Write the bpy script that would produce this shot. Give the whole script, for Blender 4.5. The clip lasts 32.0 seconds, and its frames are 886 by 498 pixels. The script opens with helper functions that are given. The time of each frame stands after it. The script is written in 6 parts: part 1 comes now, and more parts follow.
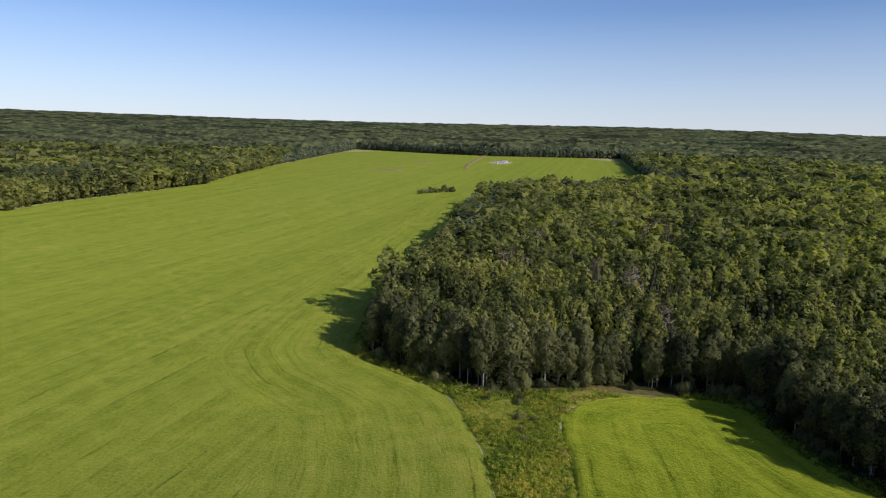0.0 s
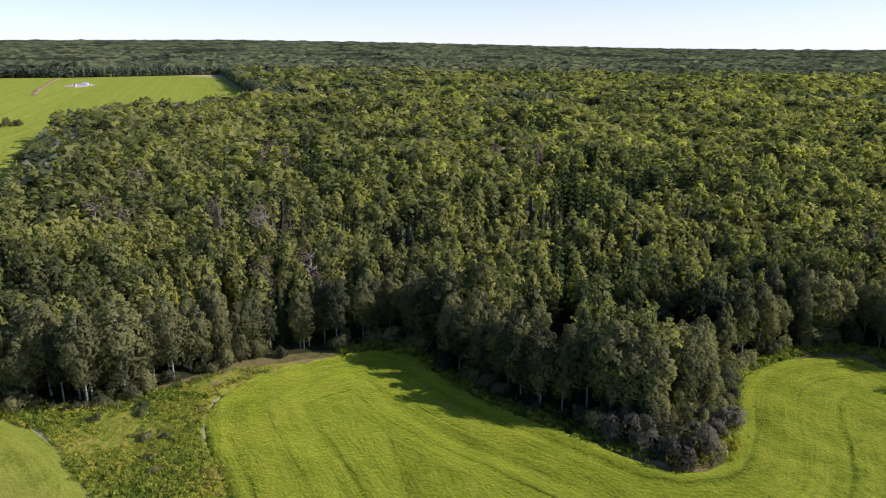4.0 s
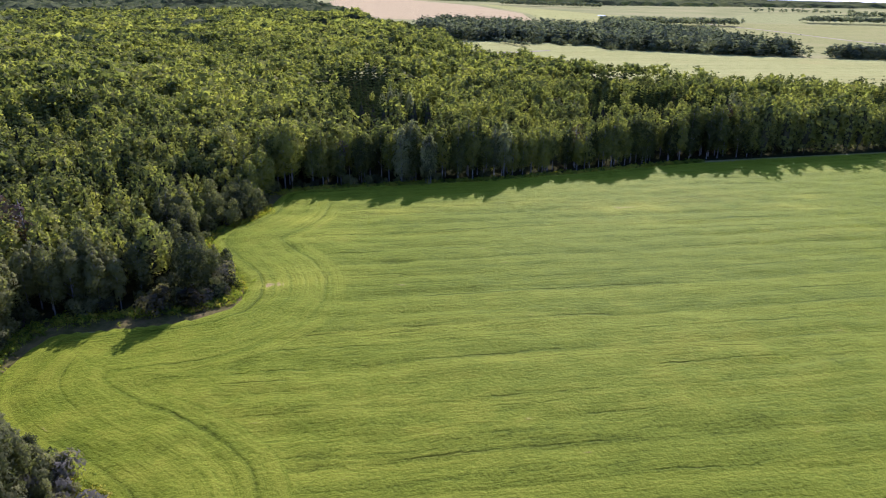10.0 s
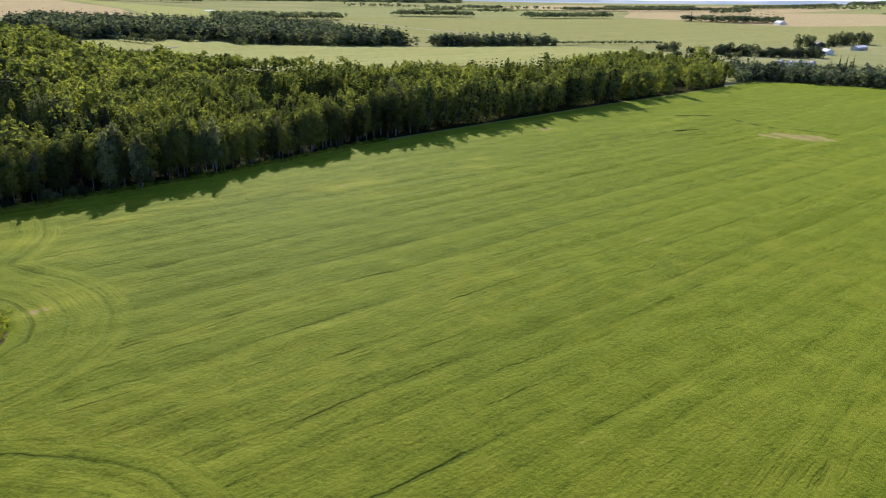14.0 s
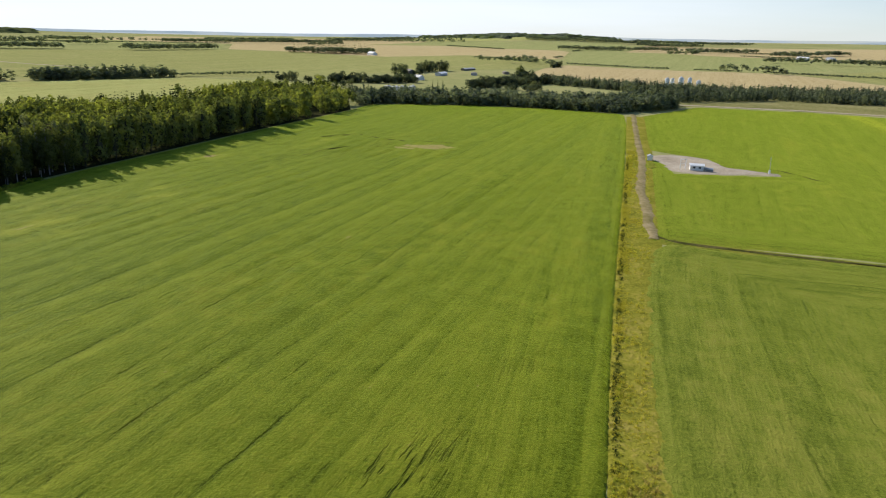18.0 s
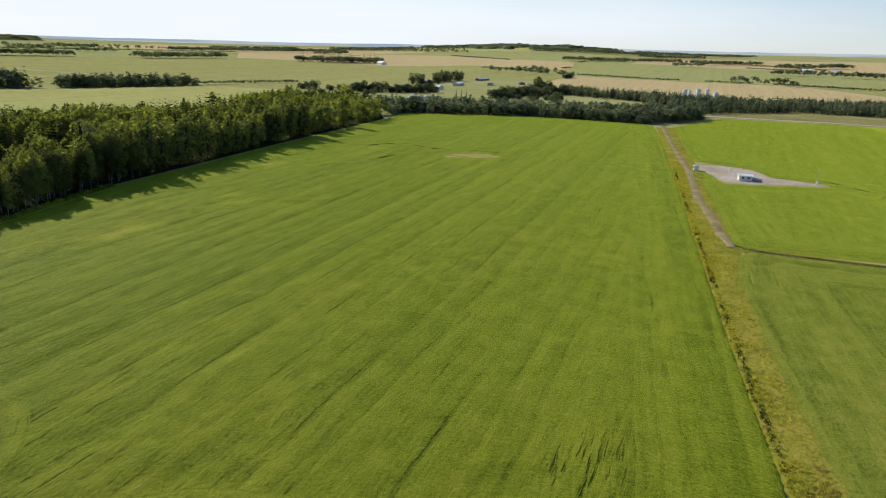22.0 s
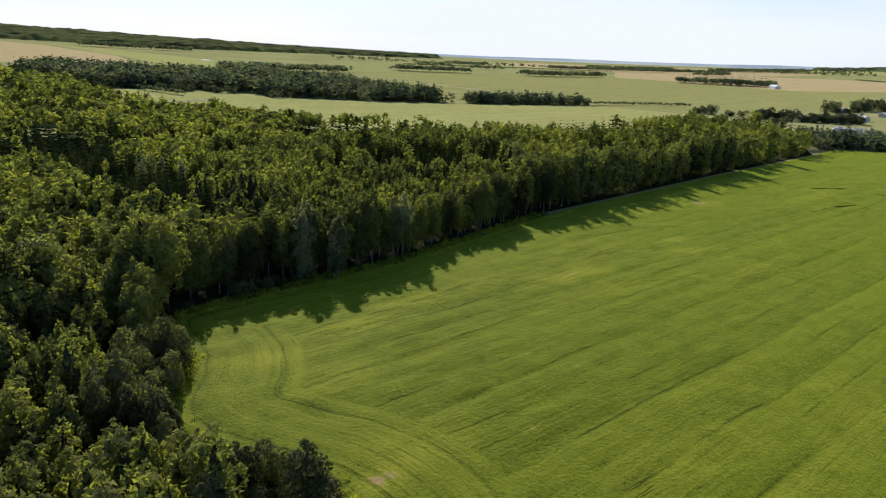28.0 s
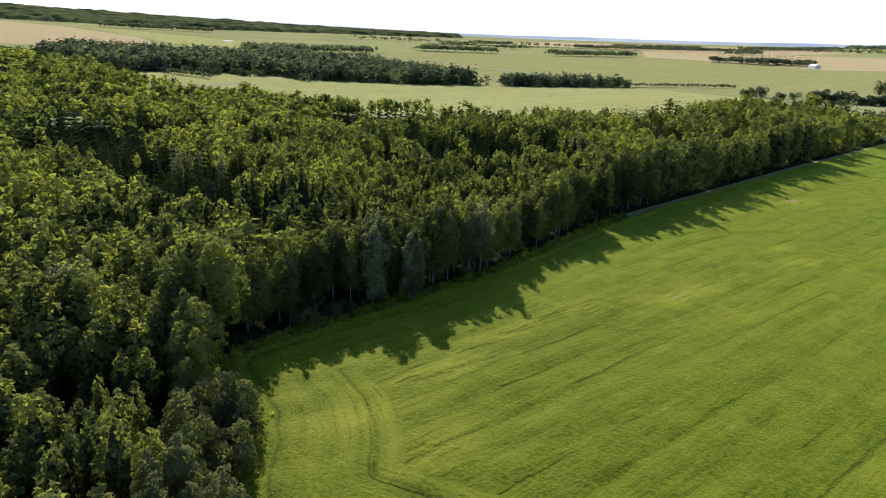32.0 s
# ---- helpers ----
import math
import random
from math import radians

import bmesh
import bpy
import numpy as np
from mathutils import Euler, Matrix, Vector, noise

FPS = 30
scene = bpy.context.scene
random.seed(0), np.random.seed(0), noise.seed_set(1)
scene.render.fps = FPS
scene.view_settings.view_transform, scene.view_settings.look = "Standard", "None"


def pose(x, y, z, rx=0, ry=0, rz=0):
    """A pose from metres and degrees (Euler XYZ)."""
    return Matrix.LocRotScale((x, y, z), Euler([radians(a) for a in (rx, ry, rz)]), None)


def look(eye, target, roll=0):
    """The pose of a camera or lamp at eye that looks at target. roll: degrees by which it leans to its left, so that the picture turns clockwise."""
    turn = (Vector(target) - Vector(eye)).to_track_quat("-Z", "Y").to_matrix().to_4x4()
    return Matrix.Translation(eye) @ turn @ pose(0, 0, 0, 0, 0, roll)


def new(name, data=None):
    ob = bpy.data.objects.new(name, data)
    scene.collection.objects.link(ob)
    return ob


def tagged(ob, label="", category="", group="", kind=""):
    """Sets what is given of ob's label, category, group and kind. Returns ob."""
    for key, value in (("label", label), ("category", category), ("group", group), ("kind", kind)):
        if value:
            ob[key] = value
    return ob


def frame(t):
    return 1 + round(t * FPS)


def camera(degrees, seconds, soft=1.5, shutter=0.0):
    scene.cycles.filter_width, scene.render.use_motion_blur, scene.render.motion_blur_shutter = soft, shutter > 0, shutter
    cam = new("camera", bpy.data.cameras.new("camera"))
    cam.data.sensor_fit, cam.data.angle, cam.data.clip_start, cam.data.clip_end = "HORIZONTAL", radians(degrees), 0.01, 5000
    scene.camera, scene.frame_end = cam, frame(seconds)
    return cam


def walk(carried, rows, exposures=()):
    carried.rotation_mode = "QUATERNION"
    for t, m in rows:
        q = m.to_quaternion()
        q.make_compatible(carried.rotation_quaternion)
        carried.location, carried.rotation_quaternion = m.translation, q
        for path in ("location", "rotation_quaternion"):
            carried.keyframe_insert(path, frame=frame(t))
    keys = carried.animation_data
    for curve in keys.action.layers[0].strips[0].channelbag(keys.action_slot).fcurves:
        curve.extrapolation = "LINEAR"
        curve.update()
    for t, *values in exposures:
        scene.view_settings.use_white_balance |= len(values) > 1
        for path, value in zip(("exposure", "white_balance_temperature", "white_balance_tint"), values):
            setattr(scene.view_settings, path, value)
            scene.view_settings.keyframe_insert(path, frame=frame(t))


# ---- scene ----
cam = camera(63.9, 32.0, soft=1.15)
PATH = [
    (0, look((46.74, -28.00, 59.28), (-45.04, 8.69, 44.12), 1.19)),
    (0.5, look((43.10, -25.83, 59.24), (-48.61, 9.91, 41.58), 1.11)),
    (1, look((39.47, -23.71, 59.33), (-51.83, 11.73, 39.13), 1.05)),
    (1.5, look((35.95, -21.46, 59.43), (-54.88, 13.61, 36.63), 0.93)),
    (2, look((32.67, -18.65, 59.55), (-56.02, 20.06, 34.35), 0.74)),
    (2.5, look((28.88, -16.17, 59.58), (-52.47, 35.97, 33.83), 0.29)),
    (3, look((24.77, -13.93, 59.43), (-50.76, 46.30, 33.58), 0.08)),
    (3.5, look((21.57, -11.68, 59.59), (-47.68, 55.60, 33.57), -0.30)),
    (4, look((18.76, -9.76, 59.75), (-40.14, 66.65, 33.43), -0.66)),
    (4.5, look((15.61, -7.60, 59.84), (-29.98, 77.25, 32.96), -1.08)),
    (6.5, look((0.00, 0.00, 60.00), (0.00, 95.88, 31.60), 0.00)),
    (7, look((-3.67, 2.13, 60.01), (8.63, 96.77, 30.15), 0.10)),
    (7.5, look((-7.34, 4.01, 59.88), (16.23, 95.97, 28.46), 0.14)),
    (8, look((-10.81, 6.14, 59.88), (23.97, 93.87, 26.84), 0.21)),
    (8.5, look((-14.69, 8.52, 60.03), (30.28, 90.91, 25.54), 0.22)),
    (9, look((-18.16, 10.65, 60.04), (35.04, 87.88, 25.32), 0.37)),
    (9.5, look((-21.83, 12.97, 59.99), (37.92, 85.14, 25.03), 0.34)),
    (10, look((-25.30, 15.10, 59.99), (39.79, 82.35, 24.76), 0.40)),
    (10.5, look((-28.76, 17.23, 60.00), (41.88, 78.46, 24.49), 0.50)),
    (11, look((-32.23, 19.56, 59.95), (42.85, 75.12, 24.24), 0.71)),
    (11.5, look((-35.70, 21.69, 59.96), (42.96, 71.87, 23.98), 0.77)),
    (12, look((-39.17, 24.01, 59.91), (42.89, 68.33, 23.81), 0.90)),
    (12.5, look((-42.43, 26.14, 59.92), (42.43, 64.68, 23.68), 1.02)),
    (13, look((-46.10, 28.33, 60.12), (40.87, 61.68, 23.74), 1.12)),
    (13.5, look((-49.37, 30.66, 60.07), (39.38, 59.56, 24.18), 1.21)),
    (15.5, look((-63.24, 39.23, 60.29), (31.02, 46.43, 27.67), 1.73)),
    (16, look((-66.30, 41.76, 60.18), (28.52, 40.92, 28.42), 1.90)),
    (16.5, look((-69.36, 44.33, 60.27), (25.39, 35.80, 29.44), 1.94)),
    (17, look((-72.22, 47.56, 60.38), (21.81, 31.36, 30.43), 2.19)),
    (17.5, look((-74.66, 50.72, 60.29), (18.54, 30.20, 30.44), 2.25)),
    (18, look((-76.91, 53.75, 60.46), (15.10, 28.29, 30.70), 2.35)),
    (18.5, look((-78.54, 57.37, 60.45), (10.99, 23.94, 31.01), 2.42)),
    (19, look((-79.36, 60.98, 60.45), (7.79, 21.58, 31.22), 2.51)),
    (19.5, look((-79.56, 64.79, 60.38), (7.55, 25.17, 31.37), 2.60)),
    (20, look((-79.15, 68.35, 60.18), (9.92, 33.39, 31.14), 2.64)),
    (20.5, look((-78.34, 71.52, 60.09), (11.82, 39.26, 31.25), 2.71)),
    (21, look((-76.91, 74.88, 59.95), (13.71, 44.03, 31.03), 2.70)),
    (21.5, look((-75.28, 77.98, 59.67), (15.96, 48.84, 30.92), 2.69)),
    (22, look((-73.24, 80.95, 59.64), (19.01, 54.89, 31.15), 2.74)),
    (22.5, look((-70.79, 83.87, 59.41), (21.88, 59.24, 31.01), 2.71)),
    (23, look((-68.14, 86.84, 59.38), (24.99, 63.75, 31.19), 2.77)),
    (23.5, look((-65.48, 89.55, 59.22), (28.01, 67.55, 31.37), 2.82)),
    (24, look((-62.42, 92.33, 59.25), (31.47, 71.78, 31.65), 2.77)),
    (24.5, look((-59.16, 95.49, 59.16), (35.70, 80.00, 31.57), 2.93)),
    (25, look((-55.90, 98.01, 59.05), (39.98, 90.82, 31.56), 2.88)),
    (25.5, look((-52.84, 100.59, 59.14), (43.28, 99.36, 31.56), 3.02)),
    (26, look((-49.78, 103.56, 59.11), (46.30, 107.24, 31.61), 2.99)),
    (26.5, look((-46.51, 106.28, 58.94), (48.98, 116.44, 31.06), 3.00)),
    (28.5, look((-34.88, 116.68, 58.84), (58.79, 137.33, 30.58), 2.87)),
    (29, look((-32.03, 119.45, 58.87), (61.74, 139.79, 30.71), 2.89)),
    (29.5, look((-29.17, 122.17, 58.71), (64.69, 142.40, 30.75), 2.79)),
    (30, look((-26.32, 124.94, 58.73), (67.54, 145.18, 30.78), 2.79)),
    (30.5, look((-23.46, 127.66, 58.57), (70.16, 148.33, 30.14), 2.77)),
    (31, look((-20.40, 130.43, 58.60), (72.97, 151.22, 29.45), 2.67)),
    (31.5, look((-17.54, 133.15, 58.43), (75.33, 154.79, 28.34), 2.63)),
    (32, look((-14.69, 135.92, 58.46), (77.73, 158.26, 27.48), 2.60)),
]
walk(cam, PATH, exposures=[(0.0, 0.0, 6150, 21), (2.0, 0.19, 6000, 29), (4.0, 0.53, 5950, 31), (7.0, 0.86, 5550, 38), (9.0, 0.92, 5400, 42), (11.0, 0.70, 5550, 37), (13.0, 0.55, 5750, 28), (17.0, 0.27, 6500, 12), (26.0, 0.12, 6400, 14), (30.0, 0.27, 6200, 17), (32.0, 0.46, 6050, 19)])

# ---- daylight ----
SUN_AZ, SUN_EL = 59.0, 31.0
world = bpy.data.worlds.new("world")
scene.world = world
world.use_nodes = True
wn = world.node_tree
sky = wn.nodes.new("ShaderNodeTexSky")
sky.sky_type, sky.sun_disc = "NISHITA", False
sky.sun_elevation, sky.sun_rotation = radians(SUN_EL), radians(SUN_AZ)
sky.altitude, sky.air_density, sky.dust_density, sky.ozone_density = 300, 1.1, 0.15, 2.0
# a thin white veil of cirrus, thickest towards the sun
wtc = wn.nodes.new("ShaderNodeTexCoord")
dot = wn.nodes.new("ShaderNodeVectorMath")
dot.operation = "DOT_PRODUCT"
dot.inputs[1].default_value = (math.sin(radians(SUN_AZ + 15)) * 0.9, math.cos(radians(SUN_AZ + 15)) * 0.9, 0.44)
wn.links.new(wtc.outputs["Generated"], dot.inputs[0])
stretch = wn.nodes.new("ShaderNodeMapping")
stretch.inputs["Scale"].default_value = (1.0, 1.0, 9.0)
wn.links.new(wtc.outputs["Generated"], stretch.inputs[0])
wisp = wn.nodes.new("ShaderNodeTexNoise")
wisp.inputs["Scale"].default_value, wisp.inputs["Detail"].default_value = 1.6, 6
wn.links.new(stretch.outputs[0], wisp.inputs["Vector"])
veil = wn.nodes.new("ShaderNodeMath")
veil.operation, veil.use_clamp = "MULTIPLY_ADD", True
veil.inputs[1].default_value, veil.inputs[2].default_value = 0.9, -0.10
wn.links.new(dot.outputs["Value"], veil.inputs[0])
veil2 = wn.nodes.new("ShaderNodeMath")
veil2.operation, veil2.use_clamp = "MULTIPLY", True
wn.links.new(veil.outputs[0], veil2.inputs[0])
wn.links.new(wisp.outputs[0], veil2.inputs[1])
veil3 = wn.nodes.new("ShaderNodeMath")
veil3.operation, veil3.use_clamp = "MULTIPLY", True
veil3.inputs[1].default_value = 2.3
wn.links.new(veil2.outputs[0], veil3.inputs[0])
# the veil lies low; overhead the sky is clear
lowsky = wn.nodes.new("ShaderNodeMapRange")
lowsky.inputs["From Min"].default_value, lowsky.inputs["From Max"].default_value = 0.18, 0.5
lowsky.inputs["To Min"].default_value, lowsky.inputs["To Max"].default_value = 1.0, 0.1
veil4 = wn.nodes.new("ShaderNodeMath")
veil4.operation = "MULTIPLY"
wn.links.new(veil3.outputs[0], veil4.inputs[0])
wn.links.new(lowsky.outputs[0], veil4.inputs[1])
cloud = wn.nodes.new("ShaderNodeMix")
cloud.data_type = "RGBA"
cloud.inputs[7].default_value = (9.2, 10.0, 10.7, 1)
haze = wn.nodes.new("ShaderNodeMapRange")
haze.inputs["From Min"].default_value, haze.inputs["From Max"].default_value = 0.0, 0.17
haze.inputs["To Min"].default_value, haze.inputs["To Max"].default_value = 0.5, 0.0
upz = wn.nodes.new("ShaderNodeSeparateXYZ")
wn.links.new(wtc.outputs["Generated"], upz.inputs[0])
wn.links.new(upz.outputs[2], haze.inputs[0])
wn.links.new(upz.outputs[2], lowsky.inputs[0])
most = wn.nodes.new("ShaderNodeMath")
most.operation = "MAXIMUM"
wn.links.new(veil4.outputs[0], most.inputs[0])
wn.links.new(haze.outputs[0], most.inputs[1])
deep = wn.nodes.new("ShaderNodeMix")
deep.data_type, deep.blend_type = "RGBA", "MULTIPLY"
deep.inputs[0].default_value = 1.0
deep.inputs[7].default_value = (0.78, 0.95, 1.2, 1)
wn.links.new(sky.outputs[0], deep.inputs[6])
wn.links.new(most.outputs[0], cloud.inputs[0])
wn.links.new(deep.outputs[2], cloud.inputs[6])
wn.links.new(cloud.outputs[2], wn.nodes["Background"].inputs[0])
wn.nodes["Background"].inputs[1].default_value = 0.088
sun = new("sun", bpy.data.lights.new("sun", "SUN"))
sun.data.energy, sun.data.angle, sun.data.color = 5.0, radians(0.6), (1.0, 0.94, 0.84)
sun.matrix_world = look((math.sin(radians(SUN_AZ)) * math.cos(radians(SUN_EL)) * 900,
                         math.cos(radians(SUN_AZ)) * math.cos(radians(SUN_EL)) * 900,
                         math.sin(radians(SUN_EL)) * 900), (0, 0, 0))


# ---- materials ----
def material(name):
    m = bpy.data.materials.new(name)
    m.use_nodes = True
    nt = m.node_tree
    nt.nodes.clear()
    out = nt.nodes.new("ShaderNodeOutputMaterial")

    def node(kind, **kw):
        n = nt.nodes.new(kind)
        for k, v in kw.items():
            n.inputs[k.replace("_", " ")].default_value = v
        return n
    return m, nt, out, node


def ramp(nt, fac, stops):
    r = nt.nodes.new("ShaderNodeValToRGB")
    els = r.color_ramp.elements
    while len(els) < len(stops):
        els.new(0.5)
    for e, (p, c) in zip(els, stops):
        e.position, e.color = p, (*c, 1)
    nt.links.new(fac, r.inputs[0])
    return r.outputs[0]


def mixc(nt, fac, a, b, mode="MIX"):
    n = nt.nodes.new("ShaderNodeMix")
    n.data_type, n.blend_type = "RGBA", mode
    for sock, v in ((n.inputs[0], fac), (n.inputs[6], a), (n.inputs[7], b)):
        if isinstance(v, (int, float)):
            sock.default_value = v
        elif isinstance(v, tuple):
            sock.default_value = (*v, 1)
        else:
            nt.links.new(v, sock)
    return n.outputs[2]


def math_node(nt, op, a, b=0.0, clamp=False):
    n = nt.nodes.new("ShaderNodeMath")
    n.operation, n.use_clamp = op, clamp
    for sock, v in ((n.inputs[0], a), (n.inputs[1], b)):
        if isinstance(v, (int, float)):
            sock.default_value = v
        else:
            nt.links.new(v, sock)
    return n.outputs[0]


def world_coord(nt, turn=0.0, scale=(1, 1, 1)):
    g = nt.nodes.new("ShaderNodeNewGeometry")
    mp = nt.nodes.new("ShaderNodeMapping")
    mp.inputs["Rotation"].default_value = (0, 0, radians(turn))
    nt.links.new(g.outputs["Position"], mp.inputs[0])
    sc = nt.nodes.new("ShaderNodeVectorMath")
    sc.operation = "MULTIPLY"
    sc.inputs[1].default_value = scale
    nt.links.new(mp.outputs[0], sc.inputs[0])
    return sc.outputs[0]


def noise_tex(nt, vec, scale, detail=3.0, rough=0.55):
    n = nt.nodes.new("ShaderNodeTexNoise")
    n.inputs["Scale"].default_value, n.inputs["Detail"].default_value, n.inputs["Roughness"].default_value = scale, detail, rough
    if vec is not None:
        nt.links.new(vec, n.inputs["Vector"])
    return n.outputs[0]


ROW_TURN = 35.5      # turns the crop rows (bearing 125.5 degrees) onto the x axis


def crop_material(name, low, mid, high, dry, streak=1.0, swath=6.6, headland=21.0, sheen=0.0, gloss=0.0):
    """Standing grain: swaths with a broken furrow between them, soft bands, dry patches, a fine grain of ears."""
    m, nt, out, node = material(name)
    pos = world_coord(nt)
    turned = world_coord(nt, ROW_TURN)
    sep = nt.nodes.new("ShaderNodeSeparateXYZ")
    nt.links.new(turned, sep.inputs[0])
    dist = nt.nodes.new("ShaderNodeAttribute")
    dist.attribute_name = "margin"
    d = dist.outputs["Fac"]
    sway = noise_tex(nt, pos, 0.02, 2, 0.5)
    mottle = noise_tex(nt, pos, 0.16, 5, 0.62)
    patches = noise_tex(nt, pos, 0.013, 4, 0.55)
    grain = noise_tex(nt, world_coord(nt, 20.0, (1.35, 1.35, 1.0)), 1.0, 4, 0.72)
    # along the margins the swaths follow the margin, elsewhere the bearing of the rows
    head = math_node(nt, "MULTIPLY", math_node(nt, "LESS_THAN", d, headland), math_node(nt, "GREATER_THAN", d, 0.001))
    pick = nt.nodes.new("ShaderNodeMix")
    nt.links.new(head, pick.inputs[0])
    nt.links.new(sep.outputs[1], pick.inputs[2])
    nt.links.new(d, pick.inputs[3])
    v = math_node(nt, "ADD", pick.outputs[0], math_node(nt, "MULTIPLY", sway, 5.0))
    v = math_node(nt, "ADD", v, math_node(nt, "MULTIPLY", mottle, 1.6))
    v = math_node(nt, "DIVIDE", v, swath)
    fr = math_node(nt, "FRACT", v)
    band = nt.nodes.new("ShaderNodeTexWhiteNoise")
    band.noise_dimensions = "1D"
    nt.links.new(math_node(nt, "FLOOR", v), band.inputs["W"])
    # along a margin the grain of the swaths runs with it
    along = nt.nodes.new("ShaderNodeAttribute")
    along.attribute_name = "along"
    edgewise = nt.nodes.new("ShaderNodeCombineXYZ")
    nt.links.new(along.outputs["Fac"], edgewise.inputs[0])
    nt.links.new(d, edgewise.inputs[1])
    lie = nt.nodes.new("ShaderNodeMix")
    lie.data_type = "VECTOR"
    nt.links.new(head, lie.inputs[0])
    nt.links.new(turned, lie.inputs[4])
    nt.links.new(edgewise.outputs[0], lie.inputs[5])

    def rows(sx, sy):
        sc = nt.nodes.new("ShaderNodeVectorMath")
        sc.operation = "MULTIPLY"
        sc.inputs[1].default_value = (sx, sy, 0.5)
        nt.links.new(lie.outputs[1], sc.inputs[0])
        return sc.outputs[0]
    broken = math_node(nt, "MULTIPLY", math_node(nt, "SUBTRACT", noise_tex(nt, rows(0.035, 0.12), 1.0, 4, 0.65), 0.50), 6.0, True)
    furrow = math_node(nt, "MULTIPLY", math_node(nt, "SUBTRACT", 1.0, math_node(nt, "DIVIDE", math_node(nt, "ABSOLUTE", math_node(nt, "SUBTRACT", fr, 0.08)), 0.06), True), math_node(nt, "MAXIMUM", broken, math_node(nt, "MULTIPLY", head, 0.12)))
    brush = noise_tex(nt, rows(0.10, 0.9), 1.0, 4, 0.65)
    f = math_node(nt, "ADD", math_node(nt, "MULTIPLY", mottle, 0.30), math_node(nt, "MULTIPLY", brush, 0.28 * streak))
    ridges = math_node(nt, "MULTIPLY", math_node(nt, "SUBTRACT", noise_tex(nt, rows(0.02, 0.42), 1.0, 2, 0.5), 0.5), 0.42)
    f = math_node(nt, "ADD", f, math_node(nt, "MULTIPLY", ridges, math_node(nt, "ADD", 0.5, math_node(nt, "MULTIPLY", head, 0.3))))
    f = math_node(nt, "ADD", f, math_node(nt, "MULTIPLY", grain, 0.48))
    f = math_node(nt, "ADD", f, 0.06)
    f = math_node(nt, "ADD", f, math_node(nt, "MULTIPLY", band.outputs["Value"], 0.10 * streak))
    f = math_node(nt, "ADD", f, math_node(nt, "MULTIPLY", fr, 0.05 * streak))
    f = math_node(nt, "SUBTRACT", f, 0.215 * streak - 0.06)
    f = math_node(nt, "SUBTRACT", f, math_node(nt, "MULTIPLY", furrow, 0.30 * streak))
    col = ramp(nt, f, [(0.28, tuple(c * 0.5 for c in low)), (0.385, low), (0.5, mid), (0.64, high)])
    patches = math_node(nt, "ADD", math_node(nt, "MULTIPLY", patches, 0.5), math_node(nt, "MULTIPLY", noise_tex(nt, rows(0.010, 0.075), 1.0, 3, 0.55), 0.5))
    dryf = math_node(nt, "ADD", math_node(nt, "MULTIPLY", patches, 0.75), math_node(nt, "MULTIPLY", mottle, 0.4))
    dryf = math_node(nt, "MULTIPLY", math_node(nt, "SUBTRACT", dryf, 0.60), 5.0, True)
    col = mixc(nt, math_node(nt, "MULTIPLY", dryf, 0.55), col, dry)
    thin = nt.nodes.new("ShaderNodeAttribute")
    thin.attribute_name = "thin"
    thinf = math_node(nt, "MULTIPLY", thin.outputs["Fac"], math_node(nt, "MULTIPLY", math_node(nt, "SUBTRACT", math_node(nt, "ADD", brush, math_node(nt, "MULTIPLY", grain, 0.4)), 0.52), 4.5, True), True)
    col = mixc(nt, math_node(nt, "MULTIPLY", thinf, 0.62), col, (0.31, 0.30, 0.03))
    rut = nt.nodes.new("ShaderNodeAttribute")
    rut.attribute_name = "rut"
    torn = noise_tex(nt, rows(0.09, 1.0), 1.0, 3, 0.6)
    rutf = math_node(nt, "MULTIPLY", rut.outputs["Fac"], math_node(nt, "MULTIPLY", math_node(nt, "SUBTRACT", torn, 0.55), 12.0, True), True)
    col = mixc(nt, rutf, col, tuple(c * 0.30 for c in low))
    bare = nt.nodes.new("ShaderNodeAttribute")
    bare.attribute_name = "bare"
    baref = math_node(nt, "ADD", bare.outputs["Fac"], math_node(nt, "MULTIPLY", math_node(nt, "SUBTRACT", math_node(nt, "ADD", mottle, brush), 1.0), 2.2))
    baref = math_node(nt, "MULTIPLY", math_node(nt, "SUBTRACT", baref, 0.62), 3.5, True)
    col = mixc(nt, baref, col, (0.30, 0.195, 0.10))
    swell = math_node(nt, "MULTIPLY", math_node(nt, "SINE", math_node(nt, "MULTIPLY", fr, 3.1416)), 0.08 * streak)
    hgt = math_node(nt, "ADD", swell, math_node(nt, "MULTIPLY", brush, 0.30))
    hgt = math_node(nt, "ADD", hgt, math_node(nt, "MULTIPLY", grain, 0.42))
    hgt = math_node(nt, "ADD", hgt, math_node(nt, "MULTIPLY", mottle, 0.35))
    hgt = math_node(nt, "SUBTRACT", hgt, math_node(nt, "MULTIPLY", furrow, 0.22))
    hgt = math_node(nt, "SUBTRACT", hgt, math_node(nt, "MULTIPLY", rutf, 0.5))
    bump = node("ShaderNodeBump", Strength=0.9, Distance=1.0)
    nt.links.new(hgt, bump.inputs["Height"])
    p = node("ShaderNodeBsdfPrincipled", Roughness=0.7)
    p.inputs["Specular IOR Level"].default_value = gloss
    p.inputs["Sheen Weight"].default_value = sheen
    p.inputs["Sheen Roughness"].default_value = 0.45
    p.inputs["Sheen Tint"].default_value = (0.46, 0.60, 0.04, 1)
    nt.links.new(col, p.inputs["Base Color"])
    nt.links.new(bump.outputs[0], p.inputs["Normal"])
    nt.links.new(p.outputs[0], out.inputs[0])
    return m


